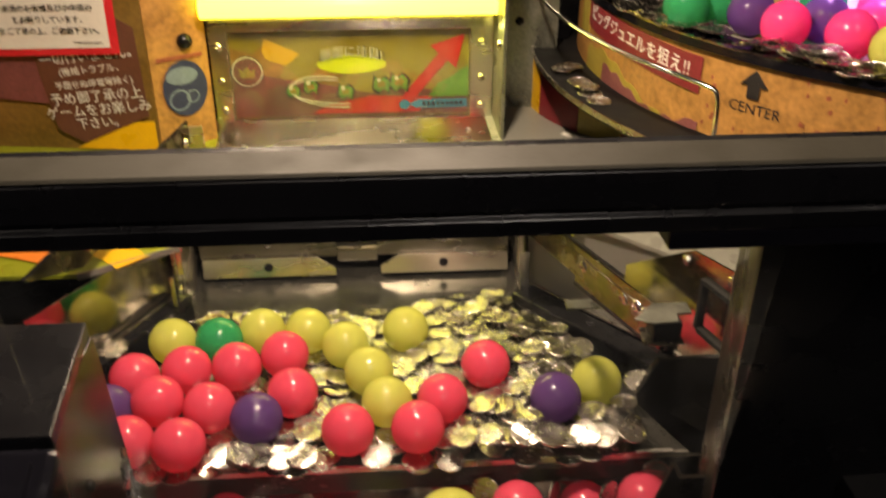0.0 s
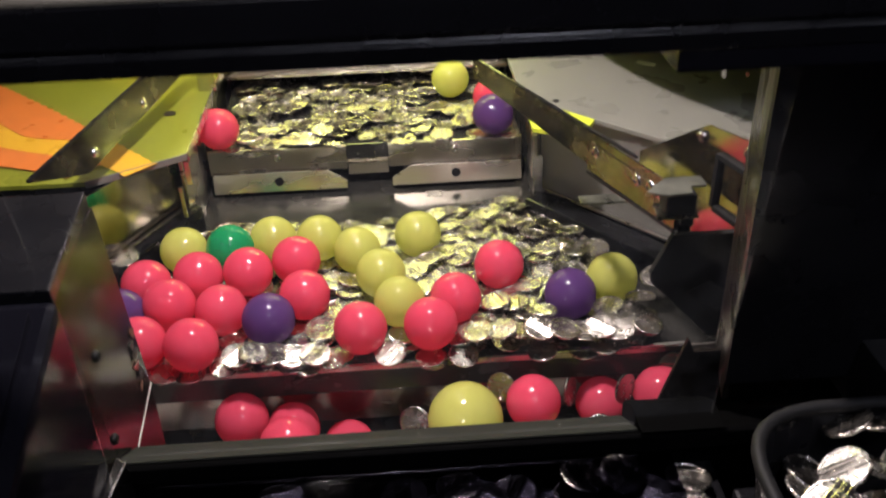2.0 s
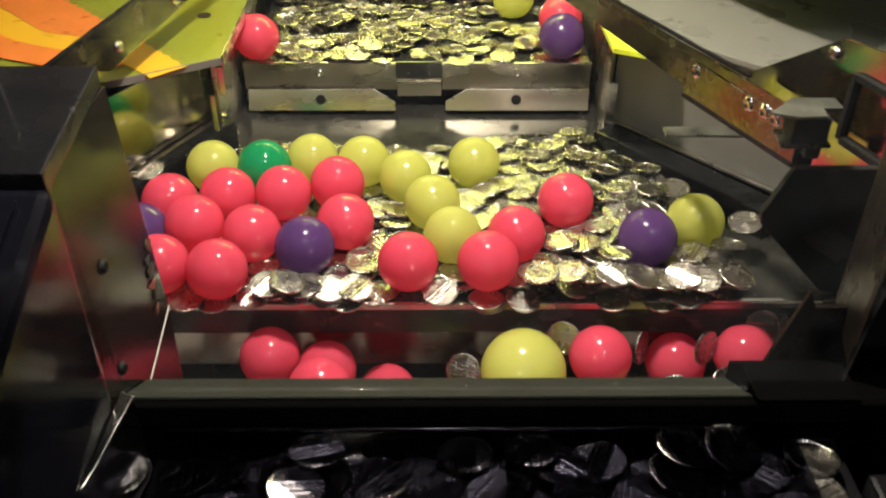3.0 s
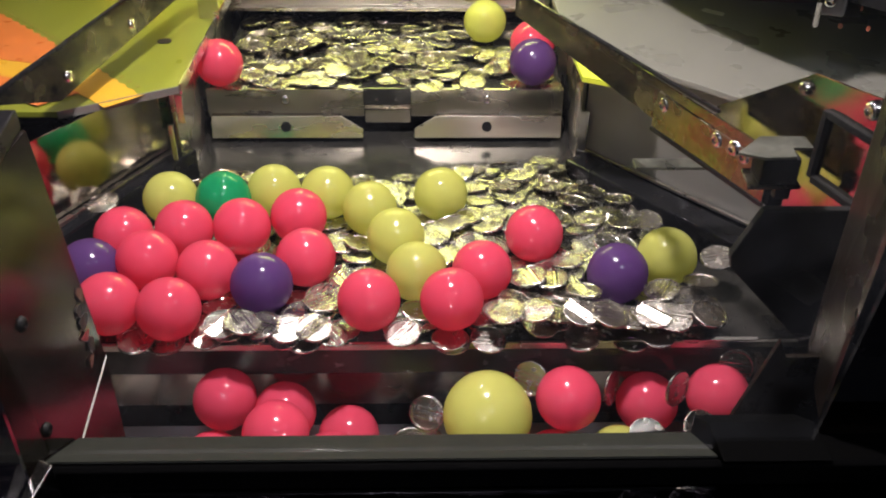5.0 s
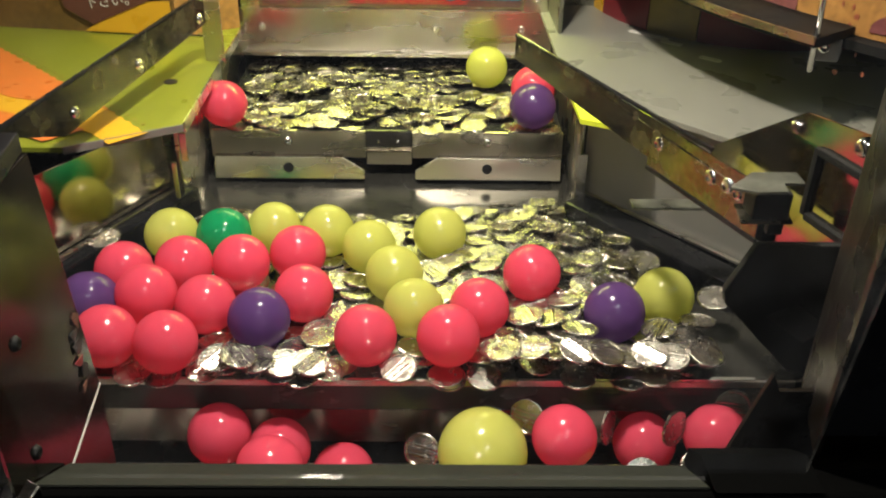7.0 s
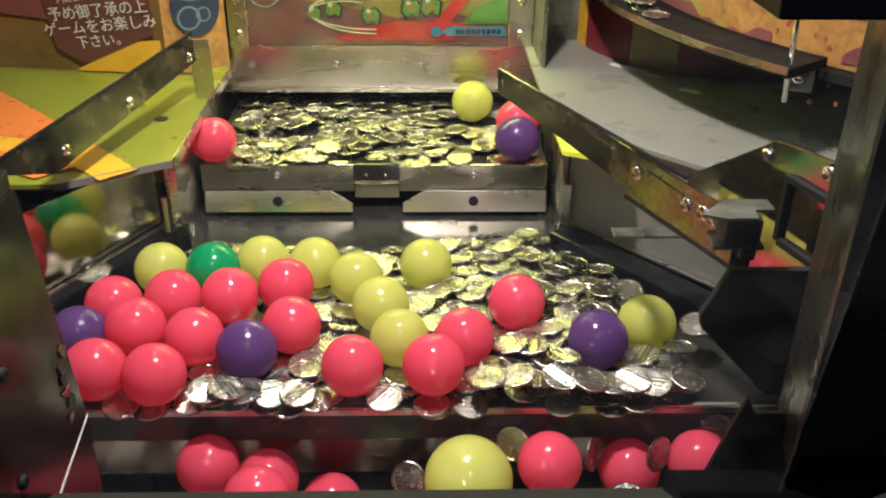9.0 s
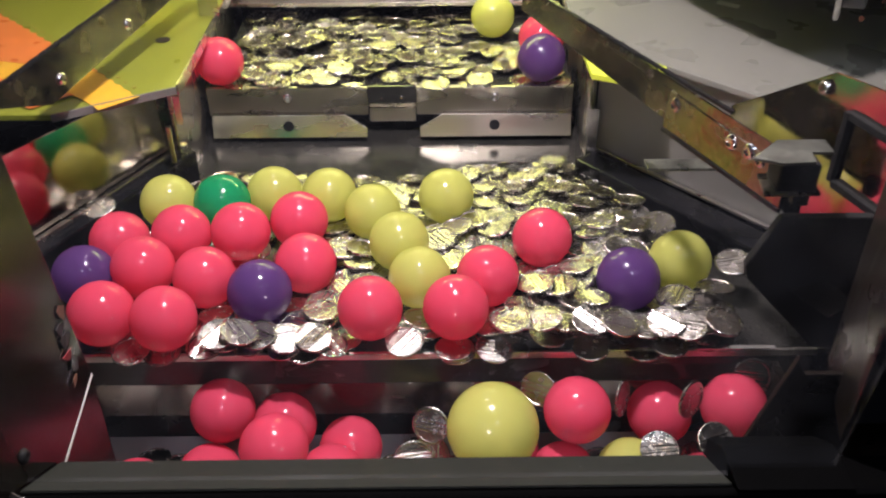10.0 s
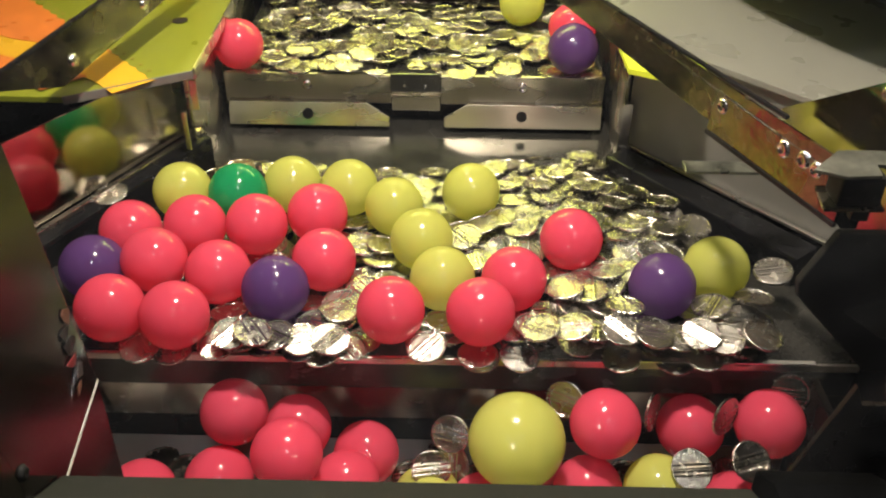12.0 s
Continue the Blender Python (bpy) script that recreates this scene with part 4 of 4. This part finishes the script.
part("sill_face", prism([(-0.0475, 0.0806), (-0.0762, 0.0979), (-0.0758, 0.0986), (-0.0471, 0.0813)], -0.146, 0.1005, "x"), SILL, frame_top, "grey green sill face")
part("corner_block", prism([(-0.046, 0.0800), (-0.0790, 0.0995), (-0.0812, 0.1010), (-0.0600, 0.1000), (-0.046, 0.0900)], 0.1010, 0.142, "x", 0.001), DEEP_BLACK, frame_top, "raised corner block")
pane = solo("window_pane", prism([(-0.0965, 0.2950), (-0.0700, 0.0962), (-0.0680, 0.0962), (-0.0945, 0.2950)], -0.150, 0.1380, "x"), PANE,
            "clear slightly scratched acrylic window pane", "pane", kind="structure")
pane.visible_shadow = False

housing = thing("side_housing", (-0.17, -0.06, 0.15), "dark housing with a smoky side plate and screws", "housing")
part("top_plate", prism([(-0.1485, -0.018), (-0.1405, -0.0975), (-0.26, -0.0975), (-0.26, -0.018)], 0.204, 0.2115, "z", 0.001), BLACK, housing)
part("side_plate", prism([(-0.0985, 0.2037), (-0.0185, 0.2037), (-0.0030, 0.0860), (-0.0050, 0.020), (-0.0985, 0.020)], -0.1505, -0.1470, "x", 0.0006), DARK_SMOKE, housing, "smoky brown side plate")
part("body", box(-0.26, -0.152, -0.0970, -0.0190, -0.20, 0.2035, 0.001), BLACK, housing)
for y, z in ((-0.060, 0.150), (-0.066, 0.105)):
    screw(housing, (-0.1470, y, z), (1, 0, 0), 0.0030, MATT_BLACK)

# torn sticker scraps at the foot of the side plate
random.seed(3)
for i in range(6):
    y, z = -0.0165 + random.uniform(-0.004, 0.003), 0.098 + i * 0.006
    b = bmesh.new()
    c = Vector((-0.1466, y, z))
    b.faces.new([b.verts.new(c + Vector((random.uniform(-0.0002, 0.0006), random.uniform(0.001, 0.006) * math.cos(k), random.uniform(0.001, 0.005) * math.sin(k)))) for k in (0.2, 1.3, 2.5, 3.7, 5.1)])
    r = bmesh.ops.extrude_face_region(b, geom=b.faces[:])
    bmesh.ops.translate(b, verts=[v for v in r["geom"] if isinstance(v, bmesh.types.BMVert)], vec=(0.0004, 0, 0))
    part("sticker_scrap", b, INK[("brown", "black", "maroon", "black", "black", "brown")[i]], housing, "torn paper sticker scrap")

console = thing("player_console", (-0.2, -0.15, 0.17), "gloss black player console with a sloping top", "console")
part("console_body", prism([(-0.0985, 0.208), (-0.200, 0.172), (-0.215, 0.150), (-0.200, -0.20), (-0.0985, -0.20)], -0.60, -0.1375, "x", 0.004), GLOSS_BLACK, console)
part("screen_panel", prism([(-0.1060, 0.2065), (-0.192, 0.1760), (-0.1925, 0.1772), (-0.1065, 0.2077)], -0.40, -0.146, "x", 0.0004), GLOSS_BLACK, console, "glossy dark display panel")
part("chrome_fin", prism([(-0.1372, -0.093), (-0.1315, -0.096), (-0.1350, -0.130), (-0.1372, -0.140)], 0.080, 0.119, "z", 0.0006), CHROME, console, "bright angled chrome fin")

# winnings tray under the lip
TRAY_Z = -0.082
tray = thing("winnings_tray", (0, 0.04, TRAY_Z), "dark steel winnings tray below the bed lip", "tray")
part("tray_floor", box(-0.26, 0.26, -0.045, LIP_Y + 0.017, TRAY_Z - 0.004, TRAY_Z, 0), DULL_STEEL, tray)
part("tray_front", box(-0.26, 0.26, -0.0455, -0.0425, TRAY_Z, 0.075, 0), BLACK, tray)
part("tray_side", box(-0.215, -0.211, -0.042, LIP_Y + 0.009, TRAY_Z, 0.0, 0), MIRROR, tray)
part("tray_side", box(0.188, 0.192, -0.042, LIP_Y - 0.008, TRAY_Z, 0.0, 0), SMOKE, tray)
sill_light = thing("sill_light", (0.0, -0.0425, 0.062), "small white lamp behind the window sill", "lamp")
part("ring", lathe([(0.0085, 0.0), (0.0105, 0.0), (0.0105, 0.0014), (0.0085, 0.0014)], 20, pose(0, -0.0424, 0.062, -90, 0, 0)), CHROME, sill_light)
part("lens", lathe([(0, 0.0), (0.0083, 0.0), (0.0083, 0.0008), (0, 0.0008)], 20, pose(0, -0.0424, 0.062, -90, 0, 0)), BULB, sill_light, "small lit lens")
divider = thing("tray_divider", (-0.149, -0.02, 0.05), "polished divider plate with a white front edge", "plate")
part("plate", prism([(-0.0030, 0.0850), (-0.0415, 0.0765), (-0.0415, 0.0), (-0.0030, -0.020)], -0.1500, -0.1480, "x", 0.0003), MIRROR, divider)
part("edge", prism([(-0.0030, 0.0866), (-0.0435, 0.0771), (-0.0435, 0.0752), (-0.0030, 0.0852)], -0.1512, -0.1468, "x", 0.0002), INK["white"], divider, "white edge strip")
rpanel = thing("smoked_side_panel", (0.16, -0.02, 0.05), "smoked brown side panel with a pointed top", "panel")
part("panel", prism([(0.1400, 0.109), (0.1440, 0.100), (0.26, 0.100), (0.26, -0.02), (0.106, -0.02), (0.1235, 0.052)], -0.0230, -0.0205, "y", 0.0005), SMOKE, rpanel)

# player's medal tray and the coin cup
ptray = thing("medal_tray", (0, -0.12, 0.05), "black medal tray under a chrome-edged sill", "tray")
part("floor", box(-0.1335, 0.138, -0.25, -0.0765, 0.070, 0.076, 0.001), BLACK, ptray)
part("front", box(-0.1335, 0.138, -0.256, -0.2505, 0.058, 0.093, 0.001), BLACK, ptray)
part("edge", box(-0.128, 0.100, -0.0835, -0.0815, 0.0868, 0.0885, 0.0004), CHROME, ptray, "bright steel edge")
# tinted sheet added over the medals to imitate the shade they lie in
part("dimming_sheet", prism([(-0.0840, 0.0890), (-0.245, 0.0890), (-0.245, 0.0900), (-0.0840, 0.0900)], -0.128, 0.115, "x"), glass("dimming_tint", (0.29, 0.29, 0.33), 0.010), ptray, "tinted sheet added to shade the medals")
cup = thing("coin_cup", (0.18, -0.15, 0.08), "black rounded coin cup heaped with medals", "cup")
CUP = []
for i in range(33):
    t = 2 * math.pi * i / 32
    c, s = math.cos(t), math.sin(t)
    CUP.append((0.188 + 0.058 * math.copysign(abs(c) ** 0.6, c), -0.162 + 0.055 * math.copysign(abs(s) ** 0.6, s)))
part("rim", tube([(x, y, 0.135) for x, y in CUP], 0.0030, 8), MATT_BLACK, cup, "rounded glossy rim")
b = bmesh.new()
ring = [[b.verts.new((0.188 + (x - 0.188) * k, -0.162 + (y + 0.162) * k, z)) for x, y in CUP[:-1]] for k, z in ((1, 0.135), (0.95, 0.10), (0.88, 0.095))]
for r0, r1 in zip(ring, ring[1:]):
    for i in range(32):
        b.faces.new((r0[i], r0[(i + 1) % 32], r1[(i + 1) % 32], r1[i]))
b.faces.new(ring[-1])
part("bowl", b, BLACK, cup)
solo("cabinet_front", box(0.139, 0.60, -0.30, -0.103, -0.2, 0.0845, 0.002), BLACK, "black cabinet front below the coin cup", "cabinet", kind="structure")
solo("cabinet_base", box(-0.62, 1.0, -0.10, 0.88, -0.89, -0.105, 0), BLACK, "black cabinet base", "cabinet", kind="structure")
solo("cabinet_side_left", box(-0.64, -0.62, -0.10, 0.88, -0.89, 0.62, 0), BLACK, "black cabinet side panel", "cabinet", kind="structure")
solo("cabinet_side_right", box(1.0, 1.02, -0.10, 0.88, -0.89, 0.62, 0), BLACK, "black cabinet side panel", "cabinet", kind="structure")
canopy = thing("cabinet_canopy", (0, 0.3, 0.64), "black cabinet canopy with recessed downlights", "canopy", kind="structure")
part("panel", box(-0.64, 1.02, -0.07, 0.88, 0.64, 0.66, 0), BLACK, canopy)
# the second ring only houses the added back fill
for x, y in ((-0.015, 0.116), (-0.12, 0.43), (0.45, 0.42)):
    part("downlight", lathe([(0.026, 0.615), (0.032, 0.615), (0.032, 0.6395), (0.026, 0.6395)], 24, Matrix.Translation((x, y, 0))), CHROME, canopy, "chrome downlight ring")

# ---- balls ----
def ball_mesh(r):
    b = bmesh.new()
    bmesh.ops.create_icosphere(b, subdivisions=4, radius=r)
    # a faint moulding seam round the middle
    for v in b.verts:
        if abs(v.co.z) < r * 0.03:
            v.co *= 1.004
        else:
            v.co *= 1 - 0.0015 * noise.noise(v.co * 60)
    for f in b.faces:
        f.smooth = True
    return b


BALL_R = 0.01875
SEEDS = {}
LABELS = {"red": "glossy translucent red plastic ball", "lime": "glossy translucent lime yellow plastic ball",
          "purple": "glossy deep purple plastic ball", "green": "glossy emerald green plastic ball", "pink": "glossy pink plastic ball"}
BALLS = []


def ball(colour, x, y, z, where, group, r=BALL_R):
    key = (colour, r)
    if key not in SEEDS:
        SEEDS[key] = mesh_from("ball", ball_mesh(r), BALL[colour])
    ob = new("ball", SEEDS[key])
    ob.location = (x, y, z)
    ob.rotation_euler = (random.uniform(-1, 1), random.uniform(-1, 1), random.uniform(0, 6))
    BALLS.append((x, y, z, r))
    return tagged(ob, LABELS[colour] + " " + where, "ball", group)


random.seed(11)
FIELD = "resting on coins on the bed"
for c, x, y, z in (("lime", -0.182, 0.232, 0.026), ("green", -0.144, 0.225, 0.030), ("lime", -0.112, 0.242, 0.026), ("lime", -0.075, 0.243, 0.024),
                   ("lime", -0.044, 0.221, 0.024), ("lime", 0.005, 0.237, 0.026), ("lime", -0.025, 0.178, 0.029), ("lime", -0.012, 0.148, 0.023),
                   ("red", -0.203, 0.189, 0.024), ("red", -0.164, 0.192, 0.027), ("red", -0.126, 0.191, 0.029), ("red", -0.091, 0.207, 0.027),
                   ("red", -0.082, 0.164, 0.023), ("red", -0.178, 0.153, 0.029), ("red", -0.141, 0.149, 0.024), ("purple", -0.105, 0.132, 0.026),
                   ("red", -0.156, 0.110, 0.024), ("red", -0.040, 0.119, 0.023), ("red", 0.009, 0.114, 0.027), ("red", 0.029, 0.149, 0.023),
                   ("red", 0.065, 0.184, 0.027), ("purple", 0.112, 0.141, 0.026), ("lime", 0.146, 0.157, 0.027), ("red", -0.192, 0.114, 0.025),
                   ("purple", -0.213, 0.150, 0.025)):
    ball(c, x, y, z, FIELD, "balls on the bed")
for c, x, y in (("red", -0.170, 0.376), ("lime", 0.049, 0.472), ("red", 0.086, 0.420), ("purple", 0.082, 0.378)):
    ball(c, x, y, PUSH_Z + 0.0025 + BALL_R, "on the pusher deck", "balls on the pusher")
for c, x, y, z, r in (("red", -0.127, 0.0925, -0.031, BALL_R), ("red", -0.092, 0.092, -0.042, BALL_R), ("red", -0.091, 0.055, -0.022, BALL_R),
                      ("red", -0.054, 0.090, -0.060, BALL_R), ("red", -0.133, 0.066, -0.057, BALL_R), ("red", -0.063, 0.064, -0.056, BALL_R),
                      ("lime", 0.028, 0.058, -0.012, 0.0250), ("red", 0.076, 0.074, -0.015, BALL_R), ("red", 0.129, 0.094, -0.038, BALL_R),
                      ("red", 0.167, 0.083, -0.022, BALL_R), ("red", 0.069, 0.060, -0.052, BALL_R), ("red", 0.012, 0.050, -0.056, BALL_R),
                      ("lime", 0.105, 0.054, -0.043, BALL_R), ("lime", -0.018, 0.060, -0.062, BALL_R), ("red", -0.175, 0.060, -0.062, BALL_R),
                      ("red", 0.040, 0.090, -0.063, BALL_R), ("red", 0.150, 0.060, -0.063, BALL_R), ("red", -0.105, 0.030, -0.060, BALL_R),
                      ("red", -0.120, 0.010, -0.063, BALL_R), ("red", -0.030, 0.020, -0.063, BALL_R)):
    ball(c, x, y, z, "in the winnings tray", "balls in the tray", r)
for c, x, y in (("green", 0.244, 0.350), ("green", 0.277, 0.362), ("purple", 0.290, 0.327), ("pink", 0.303, 0.290), ("purple", 0.340, 0.303), ("pink", 0.341, 0.261),
                ("lime", 0.356, 0.222), ("pink", 0.378, 0.290), ("lime", 0.318, 0.380), ("purple", 0.385, 0.245), ("pink", 0.400, 0.330), ("green", 0.360, 0.350)):
    ball(c, x, y, 0.2395 + BALL_R, "on the jewel drum", "balls on the drum")

# ---- coins ----
CR, CT = 0.0109, 0.0018


def coin_mesh():
    """A medal with a raised rim on both faces."""
    half = [(0, CT * 0.26), (CR * 0.82, CT * 0.26), (CR * 0.86, CT * 0.5), (CR * 0.95, CT * 0.5), (CR, CT * 0.32)]
    b = lathe(half + [(r, -z) for r, z in reversed(half)], 24)
    for f in b.faces:
        f.normal_update()
        f.smooth = abs(f.normal.z) < 0.5
    bmesh.ops.recalc_face_normals(b, faces=b.faces)
    return b


COIN_MESH = mesh_from("coin", coin_mesh(), COIN)


def face_uv(me, flat_xy):
    """The medal's own plane as a map, so that the stamp turns with each medal."""
    me.uv_layers.new(name="face").data.foreach_set("uv", np.asarray(flat_xy, dtype=np.float32).ravel())


LOOP_XY = np.array([COIN_MESH.vertices[l.vertex_index].co[:2] for l in COIN_MESH.loops]) / CR
face_uv(COIN_MESH, LOOP_XY)
rng = np.random.default_rng(4)


class Heap:
    """A height map on which coins settle one by one."""

    def __init__(self, x0, x1, y0, y1, z, cell=0.0015):
        self.x0, self.y0, self.c, self.z = x0, y0, cell, z
        self.gx, self.gy = np.meshgrid(np.arange(x0, x1, cell), np.arange(y0, y1, cell))
        self.h = np.full(self.gx.shape, float(z))

    def drop(self, x, y, tilt=0.20):
        d2 = (self.gx - x) ** 2 + (self.gy - y) ** 2
        inside = d2 < CR ** 2
        if not inside.any():
            return None
        px, py, ph = self.gx[inside] - x, self.gy[inside] - y, self.h[inside]
        ang = (np.arctan2(py, px) + rng.uniform(0, 6.28)) % (2 * math.pi)
        pts = []
        for k in range(3):
            s = (ang >= k * 2.0944) & (ang < (k + 1) * 2.0944)
            if not s.any():
                return None
            i = np.argmax(ph[s] + 0.02 * np.hypot(px[s], py[s]))
            pts.append((px[s][i], py[s][i], ph[s][i]))
        m = np.array(pts)
        try:
            a, b, c = np.linalg.solve(np.c_[m[:, 0], m[:, 1], np.ones(3)], m[:, 2])
        except np.linalg.LinAlgError:
            a, b, c = 0, 0, ph.max()
        g = math.hypot(a, b)
        if g > tilt:
            a, b = a * tilt / g, b * tilt / g
        c = float(np.quantile(ph - a * px - b * py, 0.995))
        centre = Vector((x, y, c + CT / 2))
        n = Vector((-a, -b, 1)).normalized()
        for bx, by, bz, br in BALLS:
            v = Vector((bx, by, bz)) - centre
            if v.length > br + CR:
                continue
            up = v.dot(n)
            side = v - n * up
            q = centre + (side.normalized() * min(side.length, CR) if side.length > 1e-6 else Vector())
            if (Vector((bx, by, bz)) - q).length < br - 0.0002:
                return None
        self.h[inside] = np.maximum(self.h[inside], a * px + b * py + c + CT)
        q = n.to_track_quat("Z", "Y").to_matrix().to_4x4()
        return Matrix.Translation(centre) @ q @ pose(0, 0, 0, 0, 0, rng.uniform(0, 360)) @ (Matrix.Identity(4) if rng.uniform() < 0.6 else pose(0, 0, 0, 180, 0, 0))


def single_coins(mats, where, group):
    for m in mats:
        ob = new("coin", COIN_MESH)
        ob.matrix_world = m
        tagged(ob, "worn silver game medal " + where, "coin", group)


def coin_stuff(name, mats, label):
    n = len(COIN_MESH.vertices)
    co = np.empty(n * 3)
    COIN_MESH.vertices.foreach_get("co", co)
    co = np.c_[co.reshape(-1, 3), np.ones(n)]
    polys = [tuple(p.vertices) for p in COIN_MESH.polygons]
    vs, fs = [], []
    for i, m in enumerate(mats):
        vs.append((co @ np.array(m).T)[:, :3])
        fs.extend(tuple(v + i * n for v in p) for p in polys)
    me = bpy.data.meshes.new(name)
    me.from_pydata(np.concatenate(vs).tolist(), [], fs)
    me.materials.append(COIN)
    face_uv(me, np.tile(LOOP_XY, (len(mats), 1)))
    tagged(new(name, me), label, "coins", kind="stuff")


def bed_right(y):
    """Where the right foot rail bounds the bed."""
    return 0.172 if y < 0.17 else 0.172 - (y - 0.17) * 0.50


def bed_left(y):
    return -0.205 if y < 0.19 else -0.205 + (y - 0.19) * 0.24


heap = Heap(-0.26, 0.24, 0.085, 0.42, BED_Z)
bed_coins = []
tries = 0
while len(bed_coins) < 1500 and tries < 30000:
    tries += 1
    y = LIP_Y - 0.003 + 0.214 * rng.uniform() ** 1.05
    x = rng.uniform(bed_left(y) + 0.012, bed_right(y) - 0.008)
    if y > 0.284 + 0.008 * (x > 0.0):
        continue
    if heap.h[int((y - heap.y0) / heap.c), int((x - heap.x0) / heap.c)] > 0.0125 + 0.005 * (x > 0.02) - 0.09 * max(0.0, y - 0.20):
        continue
    m = heap.drop(x, y, 0.22)
    if m is not None:
        bed_coins.append(m)
for x, y in ((-0.15, 0.295), (-0.155, 0.276), (-0.125, 0.272), (-0.02, 0.290), (0.055, 0.302), (0.085, 0.298)):
    m = heap.drop(x, y, 0.6)
    if m is not None:
        bed_coins.append(m)
bed_coins.append(pose(-0.227, 0.226, 0.0262, 6, -8, 20))
bed_coins.append(pose(0.176, 0.150, 0.031, 8, -10, 0))
near = [m for m in bed_coins if m.translation.y < 0.235]
single_coins(near[:290], "lying on the dark coin bed", "coins on the bed")
coin_stuff("bed_coins", near[290:] + [m for m in bed_coins if m.translation.y >= 0.235], "worn silver medals spread over the coin bed")

deck_heap = Heap(-0.20, 0.12, 0.36, 0.60, PUSH_Z)
deck_coins = []
tries = 0
while len(deck_coins) < 165 and tries < 6000:
    tries += 1
    y = PUSH_Y + 0.003 + rng.uniform() * 0.165
    x = rng.uniform(-0.167, 0.097)
    if deck_heap.h[int((y - deck_heap.y0) / deck_heap.c), int((x - deck_heap.x0) / deck_heap.c)] > PUSH_Z + 0.0020:
        continue
    m = deck_heap.drop(x, y, 0.12)
    if m is not None:
        deck_coins.append(m)
coin_stuff("deck_coins", deck_coins, "worn silver medals lying on the pusher deck")

tray_heap = Heap(-0.215, 0.19, -0.045, 0.12, TRAY_Z)
tray_coins = []
for i in range(170):
    m = tray_heap.drop(rng.uniform(-0.03, 0.18) if i % 3 else rng.uniform(-0.19, 0.18), rng.uniform(-0.02, 0.10), 0.9)
    if m is not None:
        tray_coins.append(m)
for x, y, z, rx, rz in ((-0.016, 0.062, -0.040, 62, 10), (0.056, 0.090, -0.014, 70, -30), (0.104, 0.088, -0.020, 80, 60), (0.150, 0.056, -0.022, 35, 20),
                        (0.118, 0.050, -0.022, 30, 5), (0.128, 0.030, -0.028, 20, 40), (0.140, 0.078, -0.012, 78, 40), (-0.006, 0.078, -0.030, 60, -20),
                        (0.178, 0.092, -0.008, 60, -10)):
    m = pose(x, y, z, rx, 0, rz)
    tray_coins.append(m)
coin_stuff("tray_coins", tray_coins, "worn silver medals heaped in the winnings tray")

ledge_coins = []
for a, d, k in ((3, 0.022, 0), (4.6, 0.030, 1), (9.4, 0.024, 0), (11.8, 0.026, 1), (14.2, 0.028, 0), (17.2, 0.030, 0), (12.8, 0.026, 2), (4.2, 0.020, 2)):
    p = on_drum(a, 0.1726 + CT / 2 + k * CT, DR + d)
    ledge_coins.append(pose(*p, 2 * k, 0, a * 37))
for i in range(70):
    a = rng.uniform(-4, 58)
    ledge_coins.append(pose(*on_drum(a, 0.2470 + rng.uniform(0.0010, 0.006), DR - 0.012 + rng.uniform(-0.016, 0.012)), rng.uniform(-14, 14), rng.uniform(-14, 14), rng.uniform(0, 180)))
single_coins(ledge_coins[:8], "lying on the dark curved ledge", "coins on the ledge")

coin_stuff("drum_coins", ledge_coins[8:], "silver medals lying along the drum rim")
cup_heap = Heap(0.11, 0.25, -0.235, -0.09, 0.096)
cup_coins = []
for i in range(900):
    a, r = rng.uniform(0, 6.28), 0.050 * rng.uniform() ** 0.6
    m = cup_heap.drop(0.188 + r * math.cos(a), -0.162 + r * math.sin(a), 0.7)
    if m is not None and m.translation.z < 0.147:
        cup_coins.append(m)
coin_stuff("cup_coins", cup_coins, "silver medals heaped in the black coin cup")
mt_heap = Heap(-0.134, 0.139, -0.25, -0.075, 0.076)
mt_coins = []
for i in range(900):
    x, y = rng.uniform(-0.118, 0.122), rng.uniform(-0.235, -0.0920)
    if mt_heap.h[int((y - mt_heap.y0) / mt_heap.c), int((x - mt_heap.x0) / mt_heap.c)] > 0.0800:
        continue
    m = mt_heap.drop(x, y, 0.20)
    if m is not None:
        mt_coins.append(m)
coin_stuff("medal_tray_coins", mt_coins, "silver medals lying in the dark medal tray")
